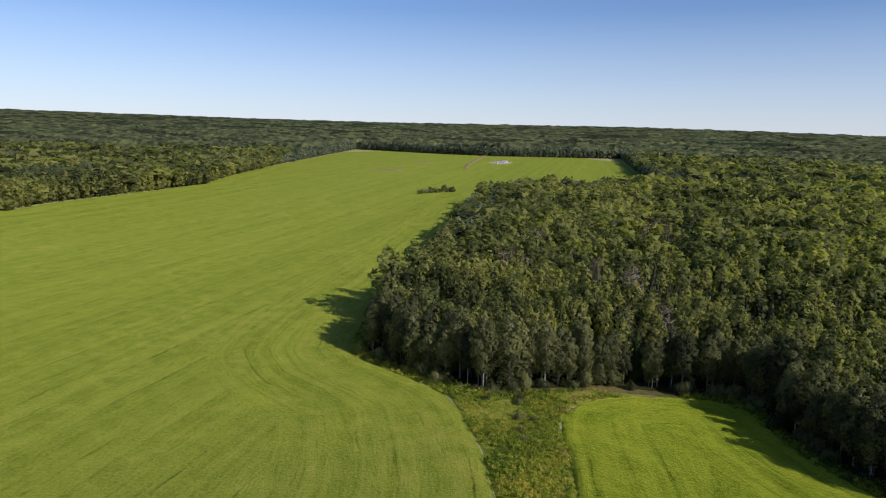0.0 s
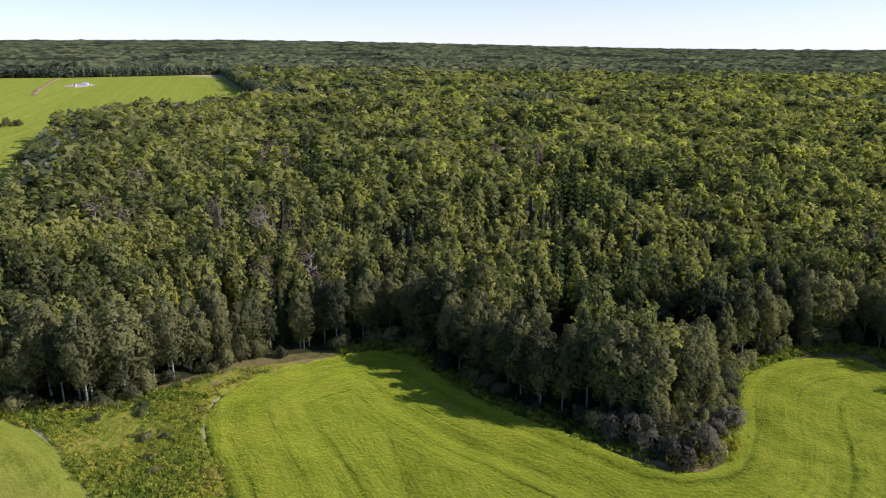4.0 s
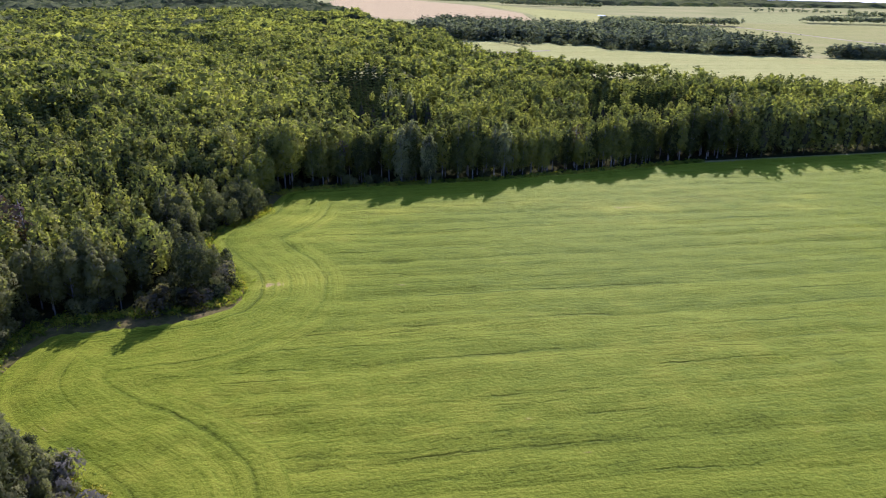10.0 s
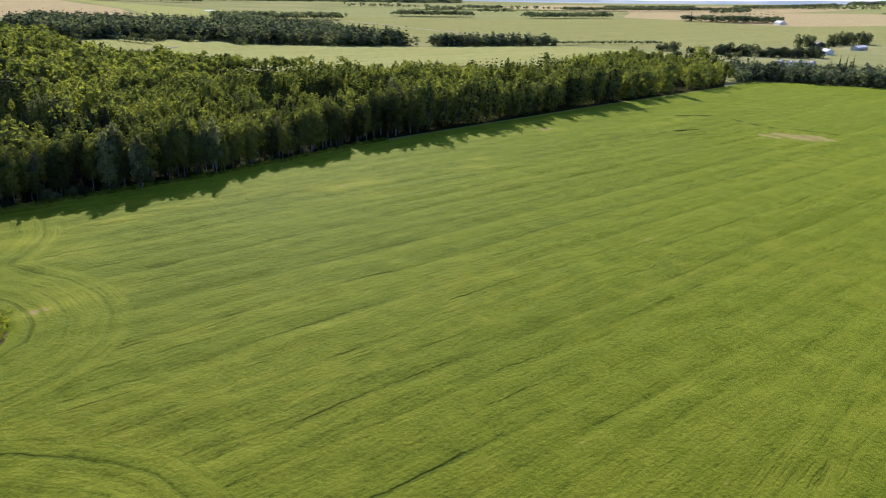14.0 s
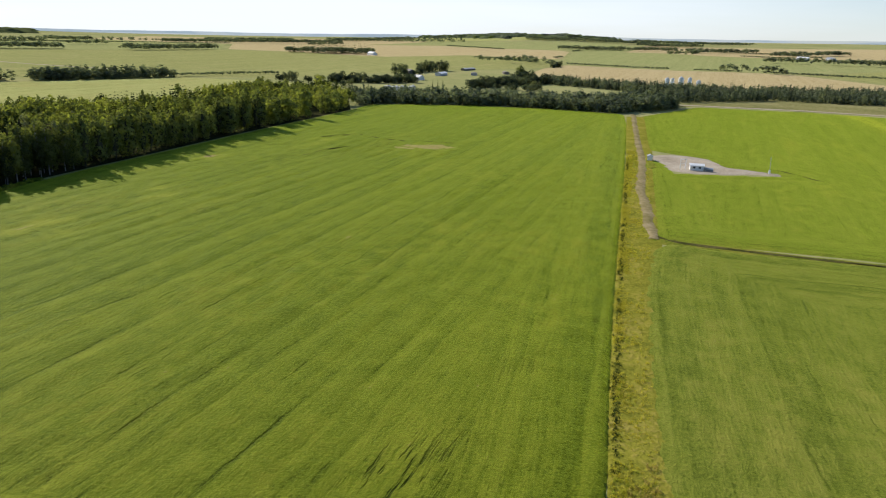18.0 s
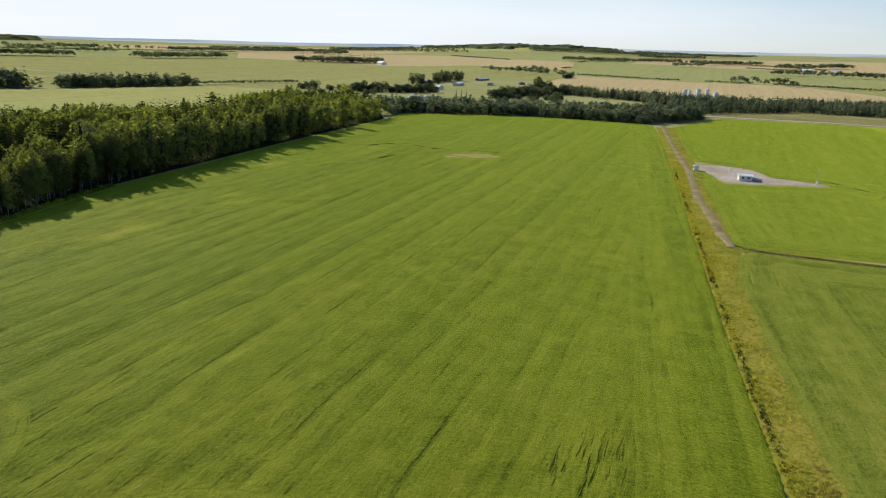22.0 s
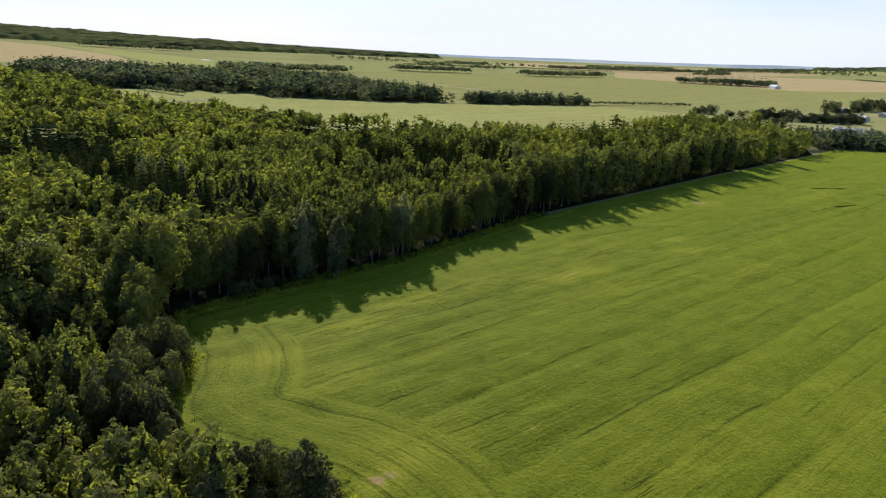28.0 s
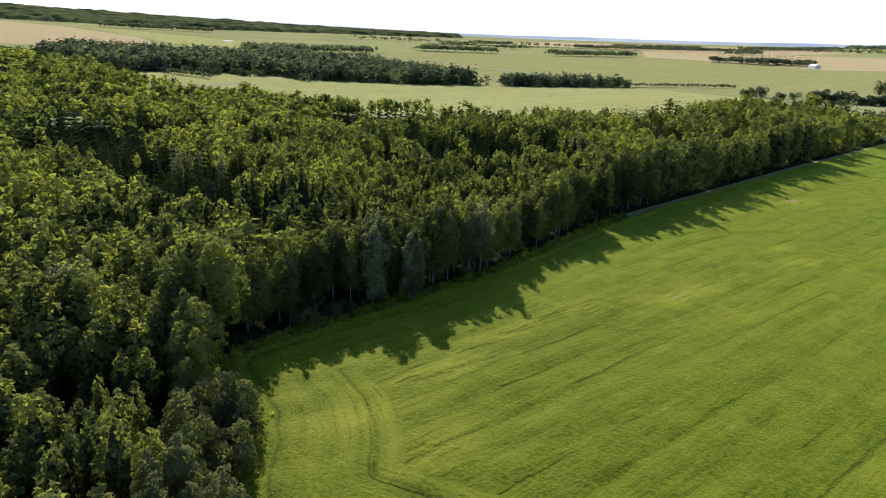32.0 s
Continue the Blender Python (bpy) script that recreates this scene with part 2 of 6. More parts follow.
def soil_material(name, a, b, c, scale=0.5, bump_d=0.15, rough=0.9, coarse=0.02):
    """Ground, gravel, stubble: two scales of colour and a bump."""
    m, nt, out, node = material(name)
    pos = world_coord(nt)
    big = noise_tex(nt, pos, coarse, 5, 0.6)
    small = noise_tex(nt, pos, scale, 5, 0.65)
    f = math_node(nt, "ADD", math_node(nt, "MULTIPLY", big, 0.5), math_node(nt, "MULTIPLY", small, 0.5))
    col = ramp(nt, f, [(0.36, a), (0.5, b), (0.64, c)])
    bump = node("ShaderNodeBump", Strength=0.8, Distance=bump_d)
    nt.links.new(small, bump.inputs["Height"])
    d = node("ShaderNodeBsdfPrincipled", Roughness=rough)
    d.inputs["Specular IOR Level"].default_value = 0.0
    nt.links.new(col, d.inputs["Base Color"])
    nt.links.new(bump.outputs[0], d.inputs["Normal"])
    nt.links.new(d.outputs[0], out.inputs[0])
    return m


def leaf_material(name, dark, mid, light, through_light=0.44, by_object=False, glow=(1.85, 1.95, 0.6), porous=0.05):
    """Leaves: grey-green where the sun falls on them, yellow-green where it comes through; a colour of its own for each tree."""
    m, nt, out, node = material(name)
    g = nt.nodes.new("ShaderNodeNewGeometry")
    if by_object:
        tree = nt.nodes.new("ShaderNodeObjectInfo").outputs["Random"]
    else:
        a = nt.nodes.new("ShaderNodeAttribute")
        a.attribute_name = "tint"
        tree = a.outputs["Fac"]
    pos = world_coord(nt)
    stand = noise_tex(nt, pos, 0.018, 3, 0.5)
    f = math_node(nt, "ADD", math_node(nt, "MULTIPLY", math_node(nt, "SUBTRACT", tree, 0.14), 0.88), math_node(nt, "MULTIPLY", g.outputs["Random Per Island"], 0.22))
    clump = noise_tex(nt, pos, 0.075, 2, 0.5)
    f = math_node(nt, "ADD", f, math_node(nt, "MULTIPLY", math_node(nt, "SUBTRACT", stand, 0.45), 1.5))
    f = math_node(nt, "ADD", f, math_node(nt, "MULTIPLY", math_node(nt, "SUBTRACT", clump, 0.45), 0.8))
    col = ramp(nt, f, [(0.0, tuple(c * 0.6 for c in dark)), (0.2, dark), (0.48, mid), (0.85, light)])
    d = nt.nodes.new("ShaderNodeBsdfDiffuse")
    t = nt.nodes.new("ShaderNodeBsdfTranslucent")
    nt.links.new(mixc(nt, 1.0, col, (0.92, 0.94, 0.98), "MULTIPLY"), d.inputs[0])
    nt.links.new(mixc(nt, 1.0, col, glow, "MULTIPLY"), t.inputs[0])
    m1 = node("ShaderNodeMixShader", Fac=through_light)
    nt.links.new(d.outputs[0], m1.inputs[1])
    nt.links.new(t.outputs[0], m1.inputs[2])
    # a spray of leaves lets part of the light pass between them
    clear = nt.nodes.new("ShaderNodeBsdfTransparent")
    m2 = node("ShaderNodeMixShader", Fac=porous)
    nt.links.new(m1.outputs[0], m2.inputs[1])
    nt.links.new(clear.outputs[0], m2.inputs[2])
    nt.links.new(m2.outputs[0], out.inputs[0])
    return m


def plain_material(name, colour, rough=0.5, metal=0.0, wear=0.15, scale=1.2):
    m, nt, out, node = material(name)
    tc = nt.nodes.new("ShaderNodeTexCoord")
    n = noise_tex(nt, tc.outputs["Object"], scale, 5, 0.65)
    dark = tuple(c * (1 - 2 * wear) for c in colour)
    d = node("ShaderNodeBsdfPrincipled", Roughness=rough, Metallic=metal)
    nt.links.new(ramp(nt, n, [(0.35, dark), (0.6, colour)]), d.inputs["Base Color"])
    nt.links.new(d.outputs[0], out.inputs[0])
    return m


M_CROP = crop_material("grain_crop", (0.050, 0.071, 0.004), (0.101, 0.125, 0.008), (0.154, 0.173, 0.014), (0.22, 0.20, 0.02), sheen=0.60, gloss=0.022)
M_CROP_W = crop_material("grain_crop_west", (0.073, 0.094, 0.012), (0.134, 0.156, 0.021), (0.188, 0.197, 0.032), (0.27, 0.235, 0.05), 0.7, headland=40.0, sheen=0.32, gloss=0.012)
# Blue raised a little here to paint in some haze.
M_CROP2 = crop_material("grain_crop_south", (0.070, 0.094, 0.012), (0.124, 0.150, 0.019), (0.172, 0.186, 0.028), (0.26, 0.23, 0.03), 0.45, sheen=0.6)
# Far fields and grassland: colours lightened and blued to stand in for haze.
M_HAY = crop_material("hazed_hay_meadow", (0.255, 0.270, 0.085), (0.345, 0.352, 0.120), (0.42, 0.41, 0.16), (0.36, 0.29, 0.10), 0.6)
M_GREEN = crop_material("hazed_green_crop", (0.205, 0.224, 0.080), (0.290, 0.306, 0.115), (0.355, 0.355, 0.150), (0.42, 0.36, 0.17), 0.5)
M_MEADOW = crop_material("hazed_meadow", (0.200, 0.208, 0.070), (0.288, 0.292, 0.102), (0.355, 0.345, 0.135), (0.42, 0.35, 0.17), 0.5)
M_TAN = crop_material("hazed_ripe_crop", (0.36, 0.285, 0.135), (0.45, 0.36, 0.18), (0.52, 0.425, 0.23), (0.40, 0.34, 0.15), 0.5)
M_GROUND = soil_material("hazed_grassland", (0.195, 0.212, 0.080), (0.285, 0.290, 0.115), (0.37, 0.335, 0.155), 0.4, 0.2, 0.9, 0.006)
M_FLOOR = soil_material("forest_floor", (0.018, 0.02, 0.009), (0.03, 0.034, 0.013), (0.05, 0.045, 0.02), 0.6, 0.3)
M_VERGE = soil_material("weedy_verge", (0.075, 0.105, 0.014), (0.165, 0.190, 0.022), (0.31, 0.255, 0.055), 1.1, 0.5, 0.9, 0.13)
M_VERGE_DRY = soil_material("yellow_verge", (0.118, 0.130, 0.018), (0.235, 0.225, 0.028), (0.32, 0.265, 0.060), 1.1, 0.5, 0.9, 0.10)
M_MARGIN = soil_material("weedy_margin", (0.06, 0.066, 0.018), (0.125, 0.112, 0.038), (0.20, 0.150, 0.065), 0.8, 0.2, 0.95, 0.12)
M_RANK = soil_material("rank_grass", (0.12, 0.125, 0.045), (0.185, 0.175, 0.065), (0.25, 0.225, 0.09), 0.3, 0.3, 0.95, 0.04)
M_ROUGH = soil_material("rough_pasture", (0.13, 0.135, 0.045), (0.215, 0.205, 0.078), (0.30, 0.265, 0.12), 0.25, 0.3, 0.95, 0.02)
M_STUBBLE = soil_material("pale_stubble", (0.12, 0.098, 0.04), (0.19, 0.150, 0.07), (0.26, 0.205, 0.11), 1.4, 0.2, 0.95, 0.3)
M_DIRT = soil_material("dirt_track", (0.15, 0.135, 0.045), (0.245, 0.200, 0.095), (0.33, 0.27, 0.155), 0.7, 0.06, 0.95, 0.12)
M_GRAVEL = soil_material("gravel", (0.26, 0.215, 0.155), (0.38, 0.325, 0.24), (0.48, 0.415, 0.32), 0.9, 0.04, 0.95, 0.05)
M_MUD = soil_material("bare_soil", (0.17, 0.12, 0.06), (0.25, 0.18, 0.095), (0.31, 0.24, 0.13), 0.4, 0.1, 0.95, 0.06)
LEAF = ((0.084, 0.096, 0.040), (0.165, 0.174, 0.058), (0.258, 0.252, 0.070))
# Haze of the far country painted as a blue-grey glow; it is no lamp.
M_DISTANCE, _nt, _out, _node = material("glowing_haze")
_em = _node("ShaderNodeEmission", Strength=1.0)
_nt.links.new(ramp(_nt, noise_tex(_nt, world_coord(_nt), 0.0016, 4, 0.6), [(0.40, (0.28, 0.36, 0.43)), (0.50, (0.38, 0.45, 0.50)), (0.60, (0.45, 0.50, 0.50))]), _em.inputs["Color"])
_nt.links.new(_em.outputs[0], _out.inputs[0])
M_LEAF = leaf_material("aspen_leaves", *LEAF, 0.45, glow=(1.68, 1.90, 0.68))
M_LEAF_OB = leaf_material("aspen_leaves_single", *LEAF, 0.45, True, (1.68, 1.90, 0.68))
# A darker leaf copy: shade put into the colour of cove trees and bushes.
M_LEAF_SHADED = leaf_material("shaded_leaves_single", (0.060, 0.067, 0.036), (0.112, 0.118, 0.050), (0.182, 0.180, 0.073), 0.42, True, (1.5, 1.7, 0.8))
M_NEEDLE = leaf_material("spruce_needles", (0.022, 0.034, 0.013), (0.037, 0.053, 0.019), (0.056, 0.074, 0.026), 0.3)
# Spruce needles repeated paler and bluer, lifting the backlit belt by colour.
M_NEEDLE_BELT = leaf_material("belt_spruce_needles", (0.040, 0.052, 0.036), (0.066, 0.080, 0.052), (0.096, 0.110, 0.068), 0.45, glow=(1.3, 1.4, 0.8))
# Rut soil, dark enough to paint in the shade of gaps in the crop.
M_RUT = soil_material("shaded_rut", (0.045, 0.050, 0.014), (0.075, 0.072, 0.022), (0.12, 0.105, 0.04), 0.8, 0.1, 0.95, 0.2)
M_NEEDLE_OB = leaf_material("spruce_needles_single", (0.022, 0.034, 0.013), (0.037, 0.053, 0.019), (0.056, 0.074, 0.026), 0.3, True)
M_WILLOW = leaf_material("willow_leaves", (0.055, 0.052, 0.038), (0.088, 0.084, 0.064), (0.135, 0.128, 0.10), 0.45, True)
M_SILVER = leaf_material("silvery_leaves", (0.12, 0.135, 0.075), (0.18, 0.195, 0.10), (0.26, 0.27, 0.15), 0.44, True, glow=(1.7, 1.75, 0.8))
M_DEAD = leaf_material("dead_leaves", (0.09, 0.065, 0.05), (0.14, 0.10, 0.08), (0.20, 0.16, 0.13), 0.3, True)
M_WEED = leaf_material("verge_weeds", (0.095, 0.140, 0.024), (0.225, 0.270, 0.034), (0.40, 0.345, 0.060), 0.4)
M_DRY = leaf_material("dry_grass", (0.20, 0.170, 0.05), (0.30, 0.25, 0.075), (0.39, 0.33, 0.11), 0.5, glow=(1.5, 1.4, 0.8))
# Same leaf colours, less light let through, so edge faces stay dark.
M_LEAF_EDGE = leaf_material("edge_aspen_leaves", *LEAF, 0.36, glow=(1.6, 1.85, 0.7))
# Far and hill canopy: distance haze put into the leaf colours, palest on the hill.
M_FAR = leaf_material("hazed_far_canopy", (0.085, 0.104, 0.055), (0.150, 0.170, 0.078), (0.215, 0.230, 0.092), 0.52, porous=0.0)
M_HILL = leaf_material("hazed_hill_canopy", (0.12, 0.14, 0.115), (0.19, 0.21, 0.165), (0.25, 0.27, 0.20), 0.7, porous=0.0)
# Leaves of belts and copses, paled and blued to paint in distance haze.
M_SHADE = leaf_material("hazed_belt_leaves", (0.092, 0.114, 0.080), (0.142, 0.166, 0.110), (0.195, 0.215, 0.13), 0.45, glow=(1.45, 1.5, 0.8))
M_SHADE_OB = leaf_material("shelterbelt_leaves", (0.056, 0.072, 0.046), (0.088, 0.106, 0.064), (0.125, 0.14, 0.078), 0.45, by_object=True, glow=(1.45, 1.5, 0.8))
M_BARK = plain_material("aspen_bark", (0.27, 0.26, 0.22), 0.85, 0, 0.25, 2.0)
# Trunks and added crown cores, dark to paint shade inside the wood.
M_DARK_CORE = soil_material("dark_trunk_core", (0.03, 0.032, 0.018), (0.05, 0.05, 0.028), (0.075, 0.07, 0.04), 1.2, 0.2, 0.95, 0.3)
M_BARK2 = plain_material("spruce_bark", (0.09, 0.07, 0.05), 0.9, 0, 0.25, 2.0)
M_WHITE = plain_material("white_paint", (0.78, 0.78, 0.76), 0.45, 0, 0.06)
M_STEEL = plain_material("galvanised_steel", (0.62, 0.64, 0.66), 0.38, 0.85, 0.1)
M_GREY = plain_material("grey_sheet", (0.36, 0.38, 0.41), 0.5, 0.2, 0.1)
M_TIN = plain_material("dull_tin", (0.50, 0.50, 0.48), 0.6, 0.1, 0.12)
M_DARKM = plain_material("dark_opening", (0.03, 0.032, 0.036), 0.3, 0, 0.1)
M_RED = plain_material("rust_red", (0.25, 0.09, 0.06), 0.6, 0, 0.15)
M_WOODP = plain_material("weathered_wood", (0.23, 0.20, 0.16), 0.85, 0, 0.2)
m, nt, out, node = material("pond_water")
w = node("ShaderNodeBsdfPrincipled", Roughness=0.06)
w.inputs["Base Color"].default_value = (0.05, 0.07, 0.08, 1)
nt.links.new(w.outputs[0], out.inputs[0])
M_WATER = m


# ---- the lie of the land ----
LAND = (0.435, -0.508, -1.065, 0.21, -0.066, -0.07, 0.186, -0.095, 0.045, -0.099, 0.063)
CROP_H = 0.8


def land(x, y):
    """Height of the crop-top level; far off the land climbs or falls to the skyline of that bearing."""
    x, y = np.asarray(x, float), np.asarray(y, float) - 40
    r, az = np.hypot(x, y), np.arctan2(x, y)
    el = LAND[0] + sum(LAND[2 * k - 1] * np.cos(k * az) + LAND[2 * k] * np.sin(k * az) for k in range(1, 6)) - 0.12
    s = np.clip((r - 300) / 4200, 0, None)
    s = np.where(s < 0.05, s * s / 0.1, s - 0.025)
    hill = 24 * np.exp(-((x - 3383) / 520) ** 2 - ((y + 1230) / 430) ** 2) + 16 * np.exp(-((x - 3000) / 450) ** 2 - ((y + 1420) / 300) ** 2)
    return (60 + 4500 * np.tan(np.radians(el))) * s + hill


def base(x, y):
    return land(x, y) - CROP_H


def inside(poly, x, y):
    px, py = np.asarray(poly, float).T
    x, y = np.asarray(x, float), np.asarray(y, float)
    odd = np.zeros(x.shape, bool)
    for i in range(len(px)):
        x0, y0, x1, y1 = px[i - 1], py[i - 1], px[i], py[i]
        if y0 == y1:
            continue
        odd ^= ((y0 > y) != (y1 > y)) & (x < (x1 - x0) * (y - y0) / (y1 - y0) + x0)
    return odd


def edge_near(poly, x, y, closed=True):
    """Distance to the outline and the nearest point on it."""
    p = np.asarray(poly, float)
    best = np.full(np.shape(x), 1e9)
    bx, by = np.array(x, float), np.array(y, float)
    for i in range(0 if closed else 1, len(p)):
        a, b = p[i - 1], p[i]
        d = b - a
        t = np.clip(((x - a[0]) * d[0] + (y - a[1]) * d[1]) / max(d @ d, 1e-9), 0, 1)
        qx, qy = a[0] + t * d[0], a[1] + t * d[1]
        s = np.hypot(x - qx, y - qy)
        m = s < best
        best, bx, by = np.where(m, s, best), np.where(m, qx, bx), np.where(m, qy, by)
    return best, bx, by


def smooth_poly(poly, rounds=1):
    p = np.asarray(poly, float)
    for _ in range(rounds):
        q = np.roll(p, -1, 0)
        p = np.stack([p * 0.75 + q * 0.25, p * 0.25 + q * 0.75], 1).reshape(-1, 2)
    return p


def wobble(x, y, scale, seed=0.0):
    """Cheap smooth noise, about -1 to 1."""
    a = np.sin(x * scale + 1.7 * np.sin(y * scale * 0.83 + seed) + seed)
    b = np.sin(y * scale * 1.13 + 1.9 * np.sin(x * scale * 0.71 + 2 + seed) + 1.3 * seed)
    c = np.sin((x + y) * scale * 0.57 + 1.5 * np.sin((x - y) * scale * 0.9 + seed))
    return (a + b + c) / 3


def mesh_from(name, verts, faces, mat, attrs=None, smooth=False, normals=None):
    """A mesh from arrays of vertices and of equal-sided faces."""
    verts, faces = np.asarray(verts, np.float32), np.asarray(faces, np.int32)
    me = bpy.data.meshes.new(name)
    n, k = faces.shape
    me.vertices.add(len(verts))
    me.vertices.foreach_set("co", verts.ravel())
    me.loops.add(n * k)
    me.loops.foreach_set("vertex_index", faces.ravel())
    me.polygons.add(n)
    me.polygons.foreach_set("loop_start", np.arange(0, n * k, k, dtype=np.int32))
    me.polygons.foreach_set("use_smooth", np.full(n, smooth))
    for key, val in (attrs or {}).items():
        a = me.attributes.new(key, "FLOAT", "POINT")
        a.data.foreach_set("value", np.asarray(val, np.float32))
    me.update(calc_edges=True)
    if normals is not None:
        me.polygons.foreach_set("use_smooth", np.full(n, True))
        a = me.attributes.new("custom_normal", "FLOAT_VECTOR", "POINT")
        a.data.foreach_set("vector", np.asarray(normals, np.float32).ravel())
    me.materials.append(mat)
    return me


def leaf_mesh(name, crown, mat):
    return mesh_from(name, crown[0], crown[1], mat, None, True, crown[2])


# thin or lodged places: x, y, length along the rows, width, strength
THIN = [(44.5, 138.5, 4, 3.2, 1.3), (51, 136, 9, 4, 0.8), (52, 139, 12, 6, 0.5), (75, 170, 10, 5, 0.9), (95, 161, 12, 3.5, 1.0), (115, 152, 12, 3, 0.9), (132, 141, 10, 3, 0.8), (147, 118, 10, 4, 1.0),
        (152, 112, 7, 3, 0.9), (143, 105, 8, 3, 0.6), (73, 157, 8, 4, 0.6), (184, 85, 12, 4, 0.8), (197, 88, 8, 3, 0.8), (180, 62, 14, 3, 0.5), (262, 70, 8, 4, 1.0), (238, 92, 18, 3, 0.5),
        (300, 20, 24, 3, 0.5), (285, -33, 16, 10, 0.5), (14, 30, 14, 7, 0.35), (-113, -8, 7, 3, 0.6), (-135, -2, 20, 4, 0.4), (-165, 8, 24, 4, 0.35), (-100, 10, 14, 3, 0.4), (60, 100, 26, 5, 0.3),
        (20, 80, 26, 5, 0.3), (-70, 62, 14, 3, 0.2), (-82, 74, 5, 7, 0.5)]


# torn, trodden places with dark ruts
RUTS = [(88, 165, 9, 1.6, 1.2), (108, 156.5, 9, 1.4, 1.2), (130, 142.5, 10, 1.4, 1.0), (158, 73.5, 14, 1.3, 1.0), (175, 64, 8, 1.2, 0.8), (104, 85, 9, 1.1, 0.8), (41, 112, 9, 1.1, 0.9), (53, 103, 7, 1.1, 0.7), (23, 107, 6, 1.0, 0.9), (98, 46, 9, 1.1, 0.8), (118, 32, 7, 1.1, 0.7), (49, 74, 8, 1.1, 0.7), (8, 36, 8, 5, 1.5), (12, 27, 8, 3, 0.8), (36, 6, 16, 5, 0.3), (215, 118, 10, 3, 1.0), (252, 42, 26, 7, 0.5), (170, 112, 12, 3, 0.8), (128, 138, 16, 3, 0.7), (60, 128, 12, 4, 0.5), (296, -12, 26, 5, 1.0), (265, 12, 24, 5, 0.9), (90, 60, 30, 3, 0.3)]


# bare soil where the crop failed
BARE = [(287, -33, 4, 10, 2.6), (288, -44, 3.5, 7, 2.2), (284, -23, 3.5, 6, 1.5), (147, 119, 4, 2, 0.9), (264, 72, 5, 3, 1.3), (44.5, 138.5, 2.6, 1.6, 1.1), (-113, -8, 4, 1.5, 0.6)]


# a stripe of yellow weeds across the southern crop
WEED_STRIPE = [(470, -455), (380.6, -413.7), (319, -381), (276, -361.5), (238, -343), (199.6, -320), (165, -303.5), (125, -281)]


def thin_crop(places, x, y):
    c, s = math.cos(radians(ROW_TURN)), math.sin(radians(ROW_TURN))
    t = np.zeros(np.shape(x))
    for px, py, a, b, k in places:
        u, v = (x - px) * c - (y - py) * s, (x - px) * s + (y - py) * c
        t = np.maximum(t, k * np.exp(-(u / a) ** 2 - (v / b) ** 2))
    return t


def field_mesh(name, poly, cell, mat, top, relief=None, round_edges=1):
    """A sheet over a polygon on a square net whose border is drawn onto the outline; its rim drops to the soil."""
    p = smooth_poly(poly, round_edges)
    x0, y0 = p.min(0) - cell
    x1, y1 = p.max(0) + cell
    gx, gy = np.arange(x0, x1 + cell, cell), np.arange(y0, y1 + cell, cell)
    X, Y = np.meshgrid(gx, gy, indexing="ij")
    nx, ny = X.shape
    cx, cy = (X[:-1, :-1] + cell / 2), (Y[:-1, :-1] + cell / 2)
    keep = inside(p, cx, cy)
    use = np.zeros((nx, ny), bool)
    cnt = np.zeros((nx, ny), int)
    for i in (0, 1):
        for j in (0, 1):
            use[i:nx - 1 + i, j:ny - 1 + j] |= keep
            cnt[i:nx - 1 + i, j:ny - 1 + j] += keep
    rim = use & (cnt < 4)
    d, bx, by = edge_near(p, X[use], Y[use])
    V = np.stack([X[use], Y[use], np.zeros(use.sum())], 1)
    r = rim[use]
    V[r, 0], V[r, 1], d[r] = bx[r], by[r], 0
    h = top * np.clip(d / (0.6 * cell), 0, 1)
    if relief is not None:
        h = h + relief(V[:, 0], V[:, 1], d) * np.clip(d / 3, 0, 1)
    V[:, 2] = base(V[:, 0], V[:, 1]) + 0.02 + h
    idx = np.full((nx, ny), -1)
    idx[use] = np.arange(use.sum())
    i, j = np.nonzero(keep)
    Fc = np.stack([idx[i, j], idx[i + 1, j], idx[i + 1, j + 1], idx[i, j + 1]], 1)
    return mesh_from(name, V, Fc, mat, {"margin": d, "along": bx * math.cos(radians(-40)) + by * math.sin(radians(-40)), "thin": np.maximum(thin_crop(THIN, V[:, 0], V[:, 1]), 1.5 * np.exp(-(edge_near(WEED_STRIPE, V[:, 0], V[:, 1], False)[0] / 8.0) ** 2)), "rut": thin_crop(RUTS, V[:, 0], V[:, 1]), "bare": thin_crop(BARE, V[:, 0], V[:, 1])}, True)


def ribbon(name, line, width, mat, lift, step=4.0, wander=0.15):
    """A strip along a line, draped on the land."""
    p = np.asarray(line, float)
    seg = np.hypot(*np.diff(p, axis=0).T)
    s = np.concatenate([[0], np.cumsum(seg)])
    q = np.arange(0, s[-1] + step, step).clip(0, s[-1])
    x, y = np.interp(q, s, p[:, 0]), np.interp(q, s, p[:, 1])
    tx, ty = np.gradient(x), np.gradient(y)
    ln = np.hypot(tx, ty) + 1e-9
    nx, ny = -ty / ln, tx / ln
    cols = []
    for k, f in enumerate((-0.5, -0.25, 0, 0.25, 0.5)):
        w = width * (f + (wander * 0.5 * wobble(x, y, 0.23, k) if abs(f) == 0.5 else 0))
        cx, cy = x + nx * w, y + ny * w
        cols.append(np.stack([cx, cy, base(cx, cy) + lift * (0.15 if abs(f) == 0.5 else 1)], 1))
    V = np.stack(cols, 1)
    n = len(q)
    a = (np.arange(n - 1)[:, None] * 5 + np.arange(4)[None]).ravel()
    return mesh_from(name, V.reshape(-1, 3), np.stack([a, a + 1, a + 6, a + 5], 1), mat, None, True)


